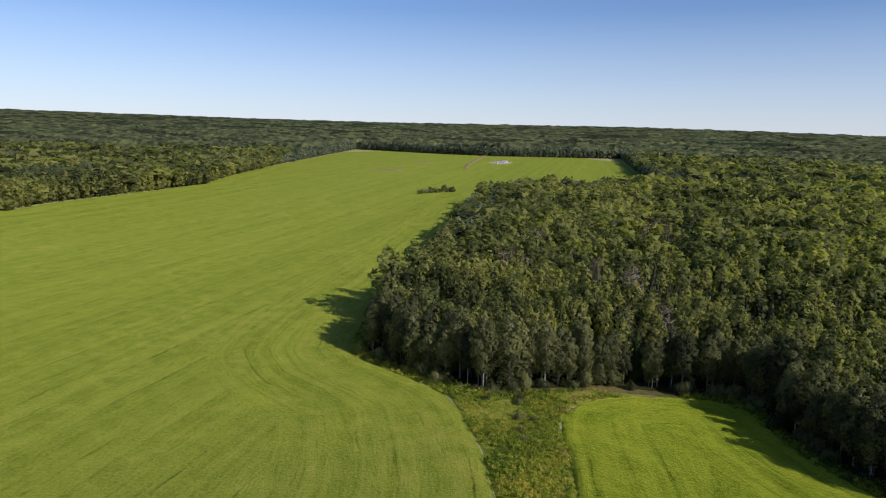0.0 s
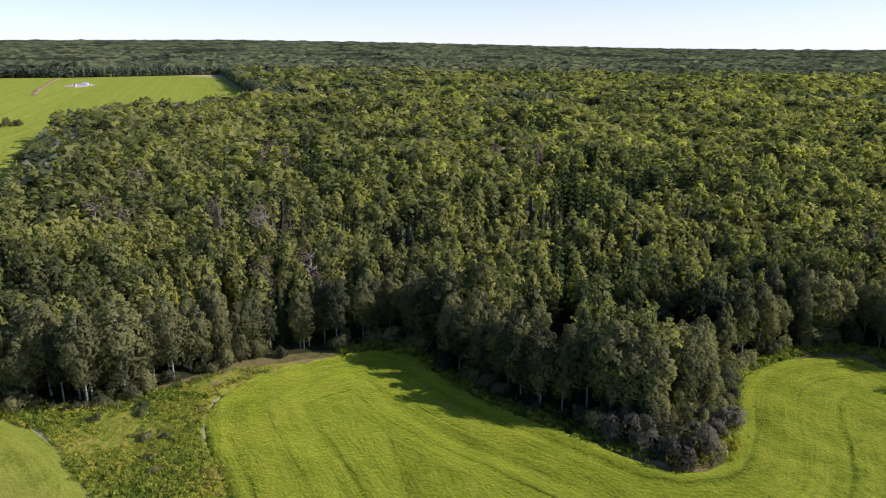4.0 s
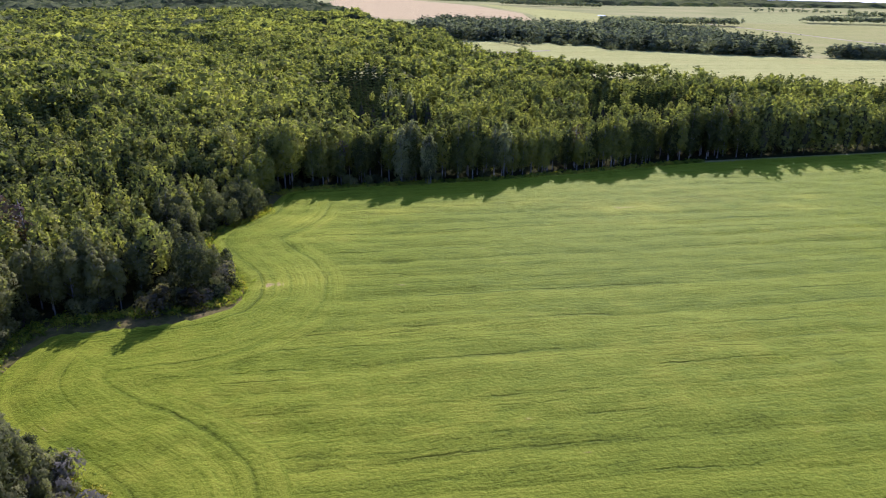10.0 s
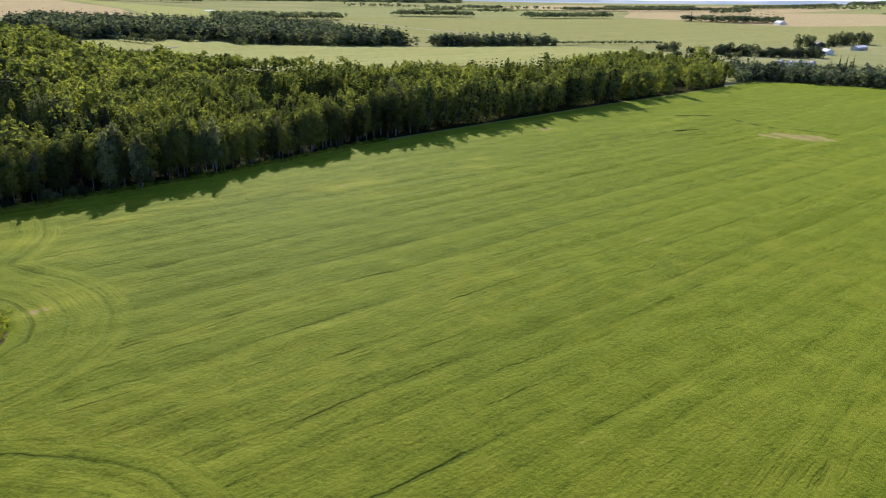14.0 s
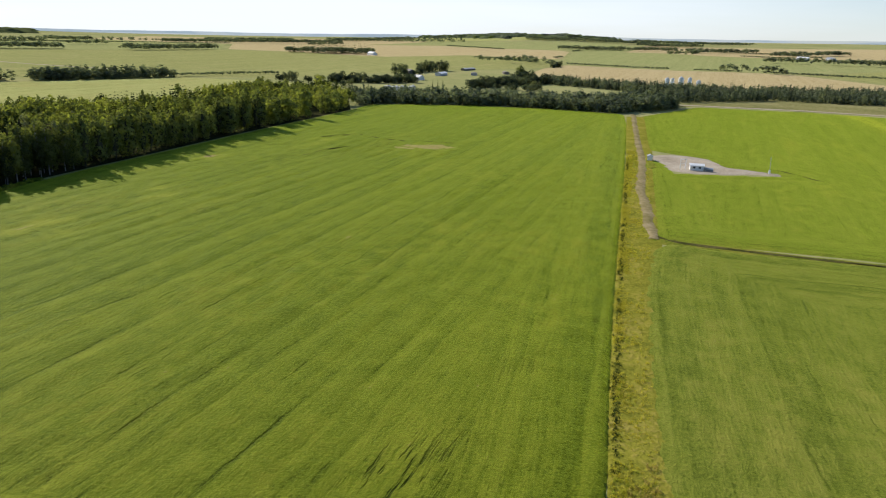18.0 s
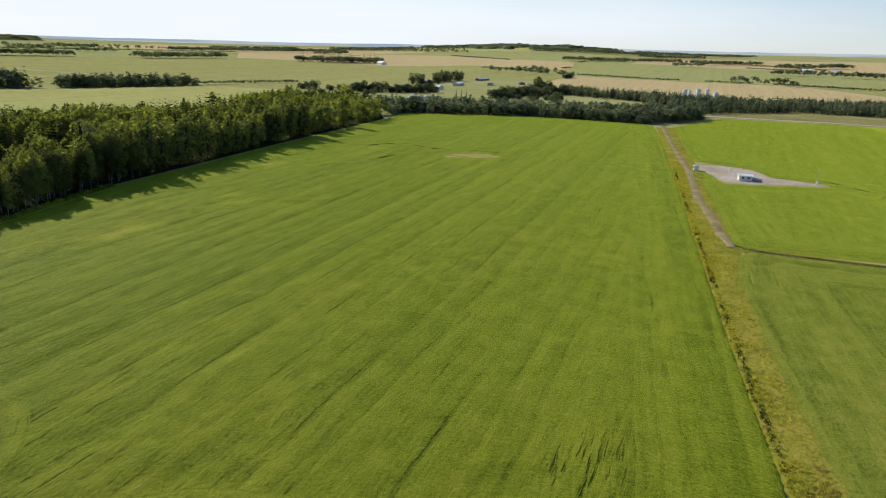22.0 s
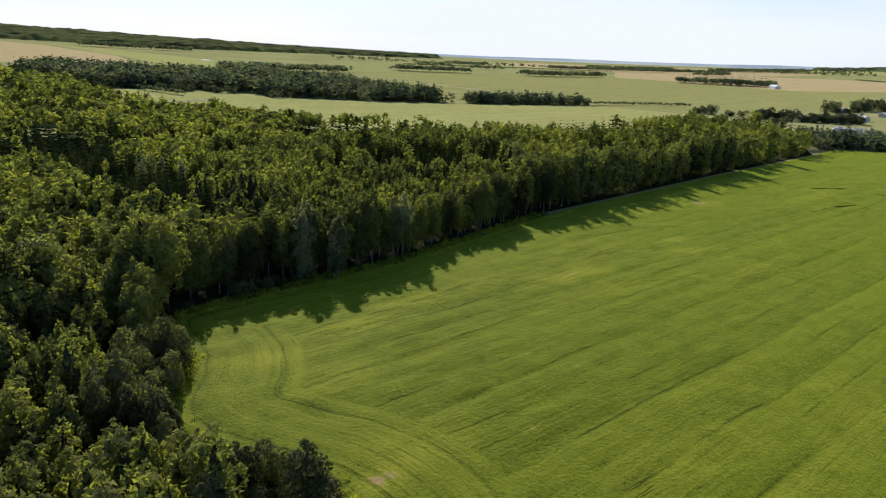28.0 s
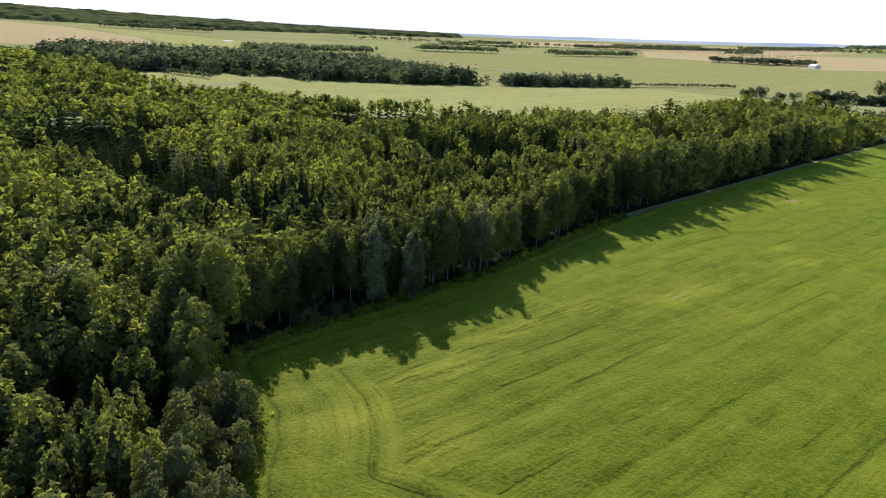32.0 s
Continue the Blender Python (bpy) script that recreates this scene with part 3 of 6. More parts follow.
# ---- plan ----
NORTH_EDGE = [(83, 201), (96, 196.5), (116, 184.5), (147, 165), (219, 133), (274, 99), (346, 55), (461, -19)]
COVE = [(-84, 89), (-79, 97), (-69, 98), (-57, 92), (-45, 89), (-31, 88.5), (-22, 88.5), (-13, 90), (-8.5, 95), (-9.5, 104), (-14, 114), (-15, 125), (-11, 138),
        (-4, 150), (3, 154), (12, 151), (26, 142), (34, 141), (39.5, 146), (41, 156), (45, 175), (53, 181), (67, 184), (72, 190)]
WEST_FRONT = [(-100, 52), (-102, 42), (-112, 35), (-126, 29), (-141, 22)]
WEST_EDGE = [(-164, 33), (-208, 57), (-280, 99), (-370, 149), (-490, 218), (-535, 246)]
WEST_BACK = [(-562, 300), (-548, 328), (-520, 345), (-552, 385), (-550, 430), (-610, 505), (-695, 541)]
STRIP_N = [(424, -228), (251, -133), (118, -58), (68, -30), (28, -8), (-6, 10), (-49, 36), (-61, 42), (-79, 50), (-87, 58), (-89, 70), (-83, 85)]
STRIP_S = [(423, -240), (251, -146), (112, -67), (75, -42), (26, -15), (-9, 3), (-54, 23), (-73, 29), (-101, 34), (-112, 31), (-140, 20)]
BELT_FRONT = [(480, -28), (503, -46), (489, -147), (440, -227), (470, -304), (496, -318)]
WOOD_N = WEST_FRONT[::-1] + [(-97, 72)] + COVE + NORTH_EDGE + [(480, -28), (560, -30), (640, -20), (600, 48), (454, 150), (392, 212), (414, 300), (405, 346), (424, 444),
          (453, 494), (540, 600), (610, 800), (705, 960), (888, 1320), (1500, 2400), (2300, 4000), (0, 4900), (-4000, 3000), (-4800, 0), (-4000, -2500),
          (-1500, -900), (-700, -330), (-505, -131), (-564, -102), (-708, 19), (-750, 27), (-989, 134), (-1418, 357), (-1200, 535), (-1092, 787),
          *WEST_BACK[::-1]] + WEST_EDGE[::-1]
BELT_A = [(478, -30), (503, -46), (489, -147), (440, -227), (470, -304), (496, -318), (530, -300), (520, -215), (548, -140), (560, -30)]
BELT_B = [(741, -272), (640, -335), (520, -335), (530, -450), (482, -512), (437, -647), (455, -690), (555, -671), (580, -560), (620, -440), (762, -296)]
WOOD_B = [(540, 575), (590, 540), (622, 486), (612, 415), (640, 345), (693, 268), (720, 300), (800, 400), (890, 470), (826, 553), (760, 640), (700, 760), (600, 720)]
WOOD_C = [(694, 262), (735, 200), (780, 132), (800, 137), (775, 190), (730, 262)]
HILL = [(1500, 2390), (1480, 1600), (2000, 1330), (2700, 1250), (3500, 900), (4700, 1200), (3300, 3500), (2320, 4020)]
HILL_WOOD = [(3700, -780), (3050, -960), (2760, -1280), (2700, -1460), (3000, -1640), (3500, -1700), (4000, -1400), (4100, -900)]
GROVES = [[(1609, 285), (1781, 118), (1830, 140), (1680, 330)], [(1651, -31), (1561, -218), (1640, -235), (1720, -40)],
          [(830, 470), (1000, 640), (1200, 560), (1230, 600), (1000, 720), (820, 560)], [(2400, 300), (2700, -300), (2760, -280), (2480, 330)],
          [(1480, 560), (1600, 420), (1650, 440), (1530, 600)], [(985, -705), (872, -757), (900, -765), (1000, -712)], [(1260, -372), (1170, -452), (1185, -460), (1275, -380)],
          [(1250, -1000), (1000, -1180), (1020, -1200), (1275, -1015)], [(2900, -1100), (2500, -1500), (2560, -1540), (2960, -1130)],
          [(2950, -260), (2800, -800), (3200, -900), (3350, -300)], [(2000, 900), (2500, 300), (2600, 330), (2150, 980)], [(2100, -900), (1900, -1200), (1940, -1230), (2150, -920)],
          [(1450, 1330), (1700, 1180), (1740, 1210), (1500, 1370)], [(1320, -480), (1100, -455), (1105, -462), (1330, -490)]]

def ground_sheet():
    r = np.concatenate([[2], np.arange(20, 620, 20), 620 * 1.06 ** np.arange(0, 36)]).clip(0, 4900)
    a = np.linspace(0, 2 * np.pi, 241)[:-1]
    R, A = np.meshgrid(r, a, indexing="ij")
    X, Y = R * np.sin(A), 40 + R * np.cos(A)
    V = np.stack([X, Y, base(X, Y)], -1).reshape(-1, 3)
    n, k = len(r), len(a)
    i, j = np.meshgrid(np.arange(n - 1), np.arange(k), indexing="ij")
    Fc = np.stack([i * k + j, i * k + (j + 1) % k, (i + 1) * k + (j + 1) % k, (i + 1) * k + j], -1).reshape(-1, 4)
    tagged(new("ground", mesh_from("ground", V, Fc, M_GROUND, None, True)), "rough grassy ground rolling away to the skyline", "ground", kind="structure")


def crop_relief(x, y, d):
    """Uneven ears, tramlines, and lodged hollows."""
    c, s = math.cos(radians(ROW_TURN)), math.sin(radians(ROW_TURN))
    v = x * s + y * c
    rows = np.where(d < 22, d, v)
    g = np.exp(-(((rows / 9.0 + 0.06 * wobble(x, y, 0.05)) % 1 - 0.5) * 9.0 / 0.75) ** 2)
    broken = np.clip(wobble(x, y, 0.06, 3) + 0.3, 0, 1)
    lodged = np.clip(wobble(x, y, 0.045, 8) - 0.42, 0, 1) * 1.6
    u = x * c - y * s
    billow = 0.20 * wobble(u * 0.45, v, 0.62, 11) + 0.16 * wobble(u * 0.6, v * 0.8, 0.27, 14)
    return billow * np.clip(0.75 + 0.6 * wobble(x, y, 0.031, 5), 0.2, 1.3) + 0.10 * wobble(x, y, 0.5, 1) + 0.09 * wobble(x, y, 1.3, 4) - 0.5 * g * broken - lodged * (0.35 + 0.25 * wobble(x, y, 0.9, 6))


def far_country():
    """Two low swells of blue distance on the eastern skyline, glowing with painted haze."""
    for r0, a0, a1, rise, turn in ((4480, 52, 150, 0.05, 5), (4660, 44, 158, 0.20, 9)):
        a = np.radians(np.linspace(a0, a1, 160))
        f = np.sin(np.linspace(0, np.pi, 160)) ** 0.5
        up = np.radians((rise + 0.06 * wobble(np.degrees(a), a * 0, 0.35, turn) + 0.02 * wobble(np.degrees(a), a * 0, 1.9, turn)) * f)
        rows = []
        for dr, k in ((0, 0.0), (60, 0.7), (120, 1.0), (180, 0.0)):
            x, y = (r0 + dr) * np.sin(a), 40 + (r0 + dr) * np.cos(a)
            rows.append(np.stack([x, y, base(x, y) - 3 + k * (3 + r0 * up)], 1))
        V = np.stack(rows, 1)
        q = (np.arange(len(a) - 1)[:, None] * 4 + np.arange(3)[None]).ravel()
        tagged(new("backdrop", mesh_from("backdrop", V.reshape(-1, 3), np.stack([q, q + 1, q + 5, q + 4], 1), M_DISTANCE, None, True)), "glowing backdrop of hazy blue country on the horizon", "distance", kind="structure")


ground_sheet()
far_country()
NORTH_FIELD = [(x, y) for x, y in STRIP_N] + [(-77, 94), (-68, 95), (-57, 89.5), (-45, 86.5), (-31, 86), (-21, 85), (-12, 84)] + [(-6, 89.5), (-6.6, 98), (-11, 112), (-12.8, 125), (-9, 136)] + \
    [(-1, 144), (4, 147), (12, 142), (26, 134.5), (35, 135.5), (41.5, 144.5), (43.2, 156), (46.5, 172), (54, 178.4), (68, 182), (75, 189.5), (82, 196.5), (88, 198)] + \
    [(x - 1.2, y - 2.4) for x, y in NORTH_EDGE[1:]] + [(x - 3, y) for x, y in BELT_FRONT[:4]]


nf = smooth_poly(NORTH_FIELD, 1)
tagged(new("field_north", field_mesh("field_north", nf, 1.1, M_CROP, CROP_H, crop_relief, 0)),
       "green standing grain crop with tramlines and lodged patches", "field", kind="structure")
SOUTH_A = [(x, y) for x, y in STRIP_S[2:]] + [(x + 2, y - 5) for x, y in WEST_EDGE] + [(x - 5, y) for x, y in WEST_BACK] + [(-1092, 780), (-1190, 530), (-1405, 357),
           (-985, 130), (-750, 24), (-706, 16), (-562, -105), (-503, -134), (-300, -330), (-60, -420), (0, -250), (54, -158), (80, -117), (97, -84)]
sa = smooth_poly(SOUTH_A, 1)
tagged(new("field_west", field_mesh("field_west", sa, 3.3, M_CROP_W, CROP_H, crop_relief, 0)),
       "wide yellow-green standing grain crop beside the woods", "field", kind="structure")
SOUTH_B = [(425, -243), (395, -227), (300, -174), (276, -162), (246, -178), (224, -173), (206, -190), (200, -187), (206, -160), (212, -137), (234, -146), (250, -146.6), (112.5, -68.2), (103, -86), (86, -118), (60, -158), (4, -255), (-50, -420),
           (150, -620), (300, -545), (440, -405), (480, -325), (462, -300)]
tagged(new("field_south", field_mesh("field_south", SOUTH_B, 3.0, M_CROP2, CROP_H, crop_relief, 0)),
       "green grain crop with a yellow weedy stripe", "field", kind="structure")
FAR_FIELDS = [
    ("hay_field", M_HAY, "pale mown hay meadow behind the woods", [(455, 490), (428, 444), (409, 346), (418, 300), (396, 214), (458, 154), (604, 52), (640, -10), (720, 0), (760, 60), (788, 128), (700, 245), (635, 340), (608, 415), (618, 484), (587, 536), (540, 560)]),
    ("green_field", M_MEADOW, "broad pale green pasture with a tree line", [(795, 140), (735, 265), (895, 460), (1010, 730), (1300, 680), (1650, 345), (1800, 100), (1715, -45), (1550, -145), (1465, -225), (1515, -335), (1585, -445), (1445, -530), (1400, -592), (1172, -500), (1056, -412), (960, -180), (800, 20)]),
    ("ripe_field", M_TAN, "tan ripening crop on the far plain", [(1412, -604), (1456, -542), (1604, -450), (1534, -335), (1482, -232), (1560, -156), (1730, -60), (1850, 100), (2400, 100), (2490, -350), (2470, -610), (2270, -665), (2000, -870), (1893, -846), (1567, -686)]),
    ("stubble_field", M_TAN, "tan ripening crop behind the spruce belt", [(828, -304), (895, -329), (1048, -416), (1160, -509), (1067, -580), (1000, -642), (965, -712), (900, -775), (605, -738), (590, -650), (600, -545), (656, -484), (703, -430), (754, -372), (793, -318)]),
    ("clover_field", M_GREEN, "bluish green crop on the far plain", [(1170, -516), (1412, -614), (1567, -698), (1893, -860), (1950, -930), (1876, -1009), (1800, -1104), (1623, -1122), (1415, -1213), (1010, -1160), (908, -800), (974, -720), (1008, -652), (1074, -590)]),
    ("meadow_field", M_MEADOW, "green meadow beyond the track", [(600, -750), (890, -792), (1000, -1180), (500, -1500), (330, -900), (455, -700)]),
    ("upland_field", M_TAN, "tan field below the wooded ridge", [(720, 955), (815, 803), (971, 830), (1150, 1000), (1348, 1320), (1500, 2000), (1100, 1600), (890, 1310)]),
    ("grass_field", M_HAY, "pale grass field beyond the copse", [(900, 480), (1010, 740), (1300, 700), (1480, 1450), (1160, 990), (975, 812), (835, 560)]),
    ("plain_field", M_TAN, "tan crop far out on the plain", [(2520, -340), (2420, 100), (2700, 600), (3600, 500), (3700, -300), (3000, -700)]),
    ("plain_field", M_GREEN, "green crop far out on the plain", [(2014, -886), (2280, -682), (2480, -628), (2500, -370), (2980, -720), (2600, -1400), (1900, -1020), (1968, -930)]),
    ("plain_field", M_GREEN, "green crop far out on the plain", [(1810, 120), (2400, 120), (2680, 620), (2000, 900), (1320, 700), (1660, 360)]),
    ("plain_field", M_TAN, "tan crop far out on the plain", [(1430, -1226), (1630, -1134), (1812, -1118), (1892, -1026), (2500, -1440), (2200, -2300), (1200, -2200)]),
    ("plain_field", M_HAY, "pale crop far out on the plain", [(3050, -720), (3700, -330), (4600, -500), (4200, -1800), (2700, -1500)]),
]
for nm, mt, lab, poly in FAR_FIELDS:
    tagged(new(nm, field_mesh(nm, poly, max(6.0, np.ptp(np.array(poly)[:, 0]) / 90), mt, 0.5, None, 0)), lab, "field", kind="structure")
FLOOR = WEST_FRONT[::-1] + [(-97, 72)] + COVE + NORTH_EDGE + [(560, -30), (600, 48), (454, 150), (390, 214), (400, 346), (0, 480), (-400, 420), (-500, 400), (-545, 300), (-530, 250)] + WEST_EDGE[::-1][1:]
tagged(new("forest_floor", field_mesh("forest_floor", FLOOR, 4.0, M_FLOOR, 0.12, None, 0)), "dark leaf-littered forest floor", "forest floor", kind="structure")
tagged(new("wood_margin", ribbon("wood_margin", [(-106, 54), (-98, 71)] + COVE + NORTH_EDGE[:3], 15.0, M_MARGIN, 0.05, 1.5, 0.15)), "brown weedy margin between crop and wood", "margin", kind="structure")
tagged(new("rough_pasture", field_mesh("rough_pasture", [(437, -252), (475, -300), (492, -326), (452, -408), (310, -552), (158, -628), (190, -745), (350, -690), (470, -560), (556, -440), (600, -330), (540, -262)], 4.0, M_ROUGH, 0.1, None, 1)), "olive and tan rough pasture along the gravel road", "pasture", kind="structure")
tagged(new("rank_grass", field_mesh("rank_grass", [(440, 480), (431, 444), (416, 352), (440, 358), (476, 382), (466, 432)], 3.0, M_RANK, 0.78, None, 1)), "brown rank grass at the edge of the hay meadow", "grass", kind="structure")
tagged(new("meadow_track", ribbon("meadow_track", [(462, 500), (459, 483), (469, 457), (498, 449), (530, 446)], 5.0, M_GRAVEL, 0.95, 4.0, 0.4)), "pale worn track in the hay meadow", "track", kind="structure")
# dirt tracks and the gravel pad
ROAD = [(436, -240), (422, -233), (340, -189), (258, -146), (236, -134), (180, -101), (150, -86.5), (127, -74), (113, -68)]
tagged(new("farm_track", ribbon("farm_track", ROAD, 4.6, M_DIRT, 0.36, 2.0, 0.4)), "worn dirt farm track between the fields", "track", kind="structure")
tagged(new("cross_track", ribbon("cross_track", [(121, -68), (112, -69), (106, -76), (98, -87), (80, -116), (57, -157), (0, -254)], 8.0, M_VERGE, 0.14, 3.0, 0.2)), "grassy track across the crop", "track", kind="structure")
# The rut's brown is darkened to stand for the shaded gap beside the crop.
tagged(new("wheel_rut", ribbon("wheel_rut", [(116, -70), (108.5, -74), (99, -87), (81.5, -116), (58, -157), (1, -254)], 2.6, M_RUT, 0.30, 2.0, 0.9)), "wheel rut along the grassy track, darkened for shade", "track", kind="structure")
tagged(new("county_road", ribbon("county_road", [(560, -240), (503, -323), (453, -414), (342, -548), (190, -720), (-100, -1050)], 7.0, M_GRAVEL, 0.3, 8.0, 0.05)), "pale gravel road past the far trees", "road", kind="structure")
tagged(new("valley_road", ribbon("valley_road", [(880, 160), (949, 266), (1002, 341), (1122, 480), (1207, 614), (1271, 675)], 6.0, M_GRAVEL, 0.9, 10.0, 0.05)), "pale gravel road along the pasture", "road", kind="structure")
tagged(new("cove_track", ribbon("cove_track", [(-5, 147), (-9, 138), (-12.5, 126), (-10.5, 113), (-5.5, 100)], 1.3, M_DIRT, 0.07, 1.5, 0.5)), "bare dirt headland track by the trees", "track", kind="structure")
tagged(new("headland_track", ribbon("headland_track", [(-80, 85.5), (-86.5, 80), (-92.5, 70), (-93, 60)], 2.2, M_STUBBLE, 0.09, 1.5, 0.5)), "bare dirt headland by the trees", "track", kind="structure")
tagged(new("bare_track", ribbon("bare_track", [(446, 208), (452, 201), (466, 188), (479, 174)], 4.0, M_TAN, 0.65, 3.0, 0.4)), "bare pale track in the hay meadow", "track", kind="structure")
# trodden lines through the crop: strips on its top, shade put into their colour
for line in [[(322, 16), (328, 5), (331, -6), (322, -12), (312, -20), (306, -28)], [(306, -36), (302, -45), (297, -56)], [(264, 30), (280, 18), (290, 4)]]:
    tagged(new("crop_rut", ribbon("crop_rut", line, 0.8, M_RUT, CROP_H + 0.10, 1.5, 0.9)), "trodden line through the green crop, shade painted in", "rut", kind="structure")
PAD = [(258, -148), (262, -163), (256, -176), (243, -182), (226, -176), (216, -186), (208, -193), (201, -188), (208, -176), (208, -160), (214, -142), (228, -138), (238, -146), (246, -147)]
tagged(new("gravel_pad", field_mesh("gravel_pad", PAD, 1.5, M_GRAVEL, 0.18, None, 1)), "pale gravel well pad in the crop", "gravel pad", kind="structure")
tagged(new("pad_grass", field_mesh("pad_grass", [(243, -141), (236, -142), (229, -138.5), (222, -134.5), (226, -129.5), (238, -136)], 1.2, M_VERGE, 0.5, lambda x, y, d: 0.14 * wobble(x, y, 0.9, 2), 1)), "patch of rank green grass beside the gravel pad", "grass", kind="structure")
# A dark strip on the crop top, in the same rut colour.
tagged(new("pad_rut", ribbon("pad_rut", [(214, -194.5), (209, -195), (202, -196), (196, -196.5), (187, -197)], 1.1, M_RUT, CROP_H + 0.12, 1.5, 0.9)), "dark strip laid on the crop behind the pad", "rut", kind="structure")
PADW = [(-968, 470), (-985, 500), (-1010, 520), (-1035, 510), (-1030, 480), (-1000, 462)]
tagged(new("west_gravel_pad", field_mesh("west_gravel_pad", PADW, 4, M_GRAVEL, 1.3, None, 1)), "pale gravel pad in the far field", "gravel pad", kind="structure")
tagged(new("west_dirt_strip", ribbon("west_dirt_strip", [(-890, 378), (-960, 412), (-1060, 470), (-1185, 545)], 9, M_MUD, 1.3, 8, 0.4)), "brown bare dirt strip across the far field", "track", kind="structure")
for k, (x, y, a, b, t) in enumerate([(-880, 262, 26, 9, 0), (-1000, 360, 18, 8, 0)]):
    th = np.linspace(0, 2 * np.pi, 15)[:-1]
    rr = 1 + 0.22 * np.sin(3 * th + k) + 0.12 * np.sin(5 * th)
    poly = np.stack([x + a * rr * np.cos(th) * 0.5 + b * rr * np.sin(th) * 0.4, y + a * rr * np.sin(th) * 1.0], 1)
    tagged(new("bare_patch", field_mesh("bare_patch", poly, 2.0, M_MUD, CROP_H + 0.35, None, 1)), "bare brown soil patch in the crop", "bare soil", kind="structure")
tagged(new("pond", field_mesh("pond", [(1275, 880), (1320, 905), (1330, 930), (1290, 925), (1265, 900)], 8, M_WATER, 0.7, None, 1)), "small pond among far trees", "pond", kind="structure")
strip_east = STRIP_N[:6] + [(-38, 29.3), (-38, 15.9)] + [(x - 1.3, y - 2.4) for x, y in STRIP_S[:6]][::-1]
strip_west = [(-38, 29.3)] + STRIP_N[6:] + [(-95, 70), (-102, 42)] + STRIP_S[6:][::-1] + [(-38, 15.9)]
strip = STRIP_N + [(-95, 70)] + [(-102, 42)] + STRIP_S[::-1]
for poly, mt, lab in ((strip_east, M_VERGE_DRY, "yellow weedy grass strip between the crops"), (strip_west, M_VERGE, "weedy green grass strip between crop and wood")):
    tagged(new("verge", field_mesh("verge", poly, 1.2, mt, 0.16, lambda x, y, d: 0.14 * wobble(x, y, 0.9, 2), 0)), lab, "grass strip", kind="structure")
tagged(new("stubble_headland", ribbon("stubble_headland", [(-28, 89), (-20, 87), (-13, 86.6), (-9, 88.5)], 3.0, M_STUBBLE, 0.10, 1.0, 0.5)), "pale mown stubble at the tip of the wood", "stubble", kind="structure")


# ---- trees ----
rng = np.random.RandomState(7)


def sprays(r, centres, radii, n, size, upright=0.45, flat=1.0):
    """n leaf sprays (small three-cornered pieces) on the skins of a few lumps."""
    c = np.asarray(centres, float)
    rad = np.asarray(radii, float)
    w = rad ** 2
    k = r.choice(len(c), n, p=w / w.sum())
    d = r.normal(size=(n, 3))
    d[:, 2] += upright
    d /= np.linalg.norm(d, axis=1)[:, None]
    q = c[k] + d * (rad[k] * r.uniform(0.72, 1.1, n))[:, None] * (1, 1, 1.3)
    mid = np.array([0, 0, c[:, 2].min() * 0.45 + c[:, 2].max() * 0.55])
    away = (q - mid) * (1.0, 1.0, 0.5)
    away /= np.linalg.norm(away, axis=1)[:, None] + 1e-9
    body = d * 0.6 * flat + away * 0.6 + (0, 0, 0.12)
    body /= np.linalg.norm(body, axis=1)[:, None] + 1e-9
    nrm = body + r.normal(size=(n, 3)) * 0.45
    nrm /= np.linalg.norm(nrm, axis=1)[:, None]
    u = r.normal(size=(n, 3)) * 0.6 + (0, 0, 0.7)
    u -= nrm * (u * nrm).sum(1)[:, None]
    u /= np.linalg.norm(u, axis=1)[:, None] + 1e-9
    v = np.cross(nrm, u)
    s = (1.1 * size * r.uniform(0.6, 1.4, n))[:, None]
    V = np.stack([q + u * s * 0.95, q - u * s * 0.5 + v * s * 0.55, q - u * s * 0.5 - v * s * 0.55], 1)
    # leaves catch the light as a body: their shading leans to the outside of the crown
    shade = body * 0.75 + nrm * 0.35
    shade /= np.linalg.norm(shade, axis=1)[:, None]
    return V.reshape(-1, 3), np.arange(n * 3).reshape(-1, 3), np.repeat(shade, 3, 0)


def aspen_lumps(r, h, w, low, count=16):
    """Many small lumps on an upright oval crown, widest below the middle and ragged on top."""
    rel = np.clip((np.arange(count) + r.uniform(-0.4, 0.4, count)) / (count - 1), 0, 1)
    zs = (low + (0.95 - low) * rel) * h
    prof = w * (0.78 + 0.42 * np.sin(np.pi * np.clip(rel * 0.85 + 0.12, 0, 1))) * (1 - 0.58 * rel ** 3.2)
    a = r.uniform(0, 6.28) + np.arange(count) * 2.4 + r.normal(size=count) * 0.35
    off = prof * r.uniform(0.40, 0.70, count)
    off[-1] *= 0.2
    c = np.stack([off * np.cos(a), off * np.sin(a), zs], 1)
    lump = prof * r.uniform(0.40, 0.62, count) * (16 / count) ** 0.35
    return c, np.clip(lump, 0.16 * w, None)


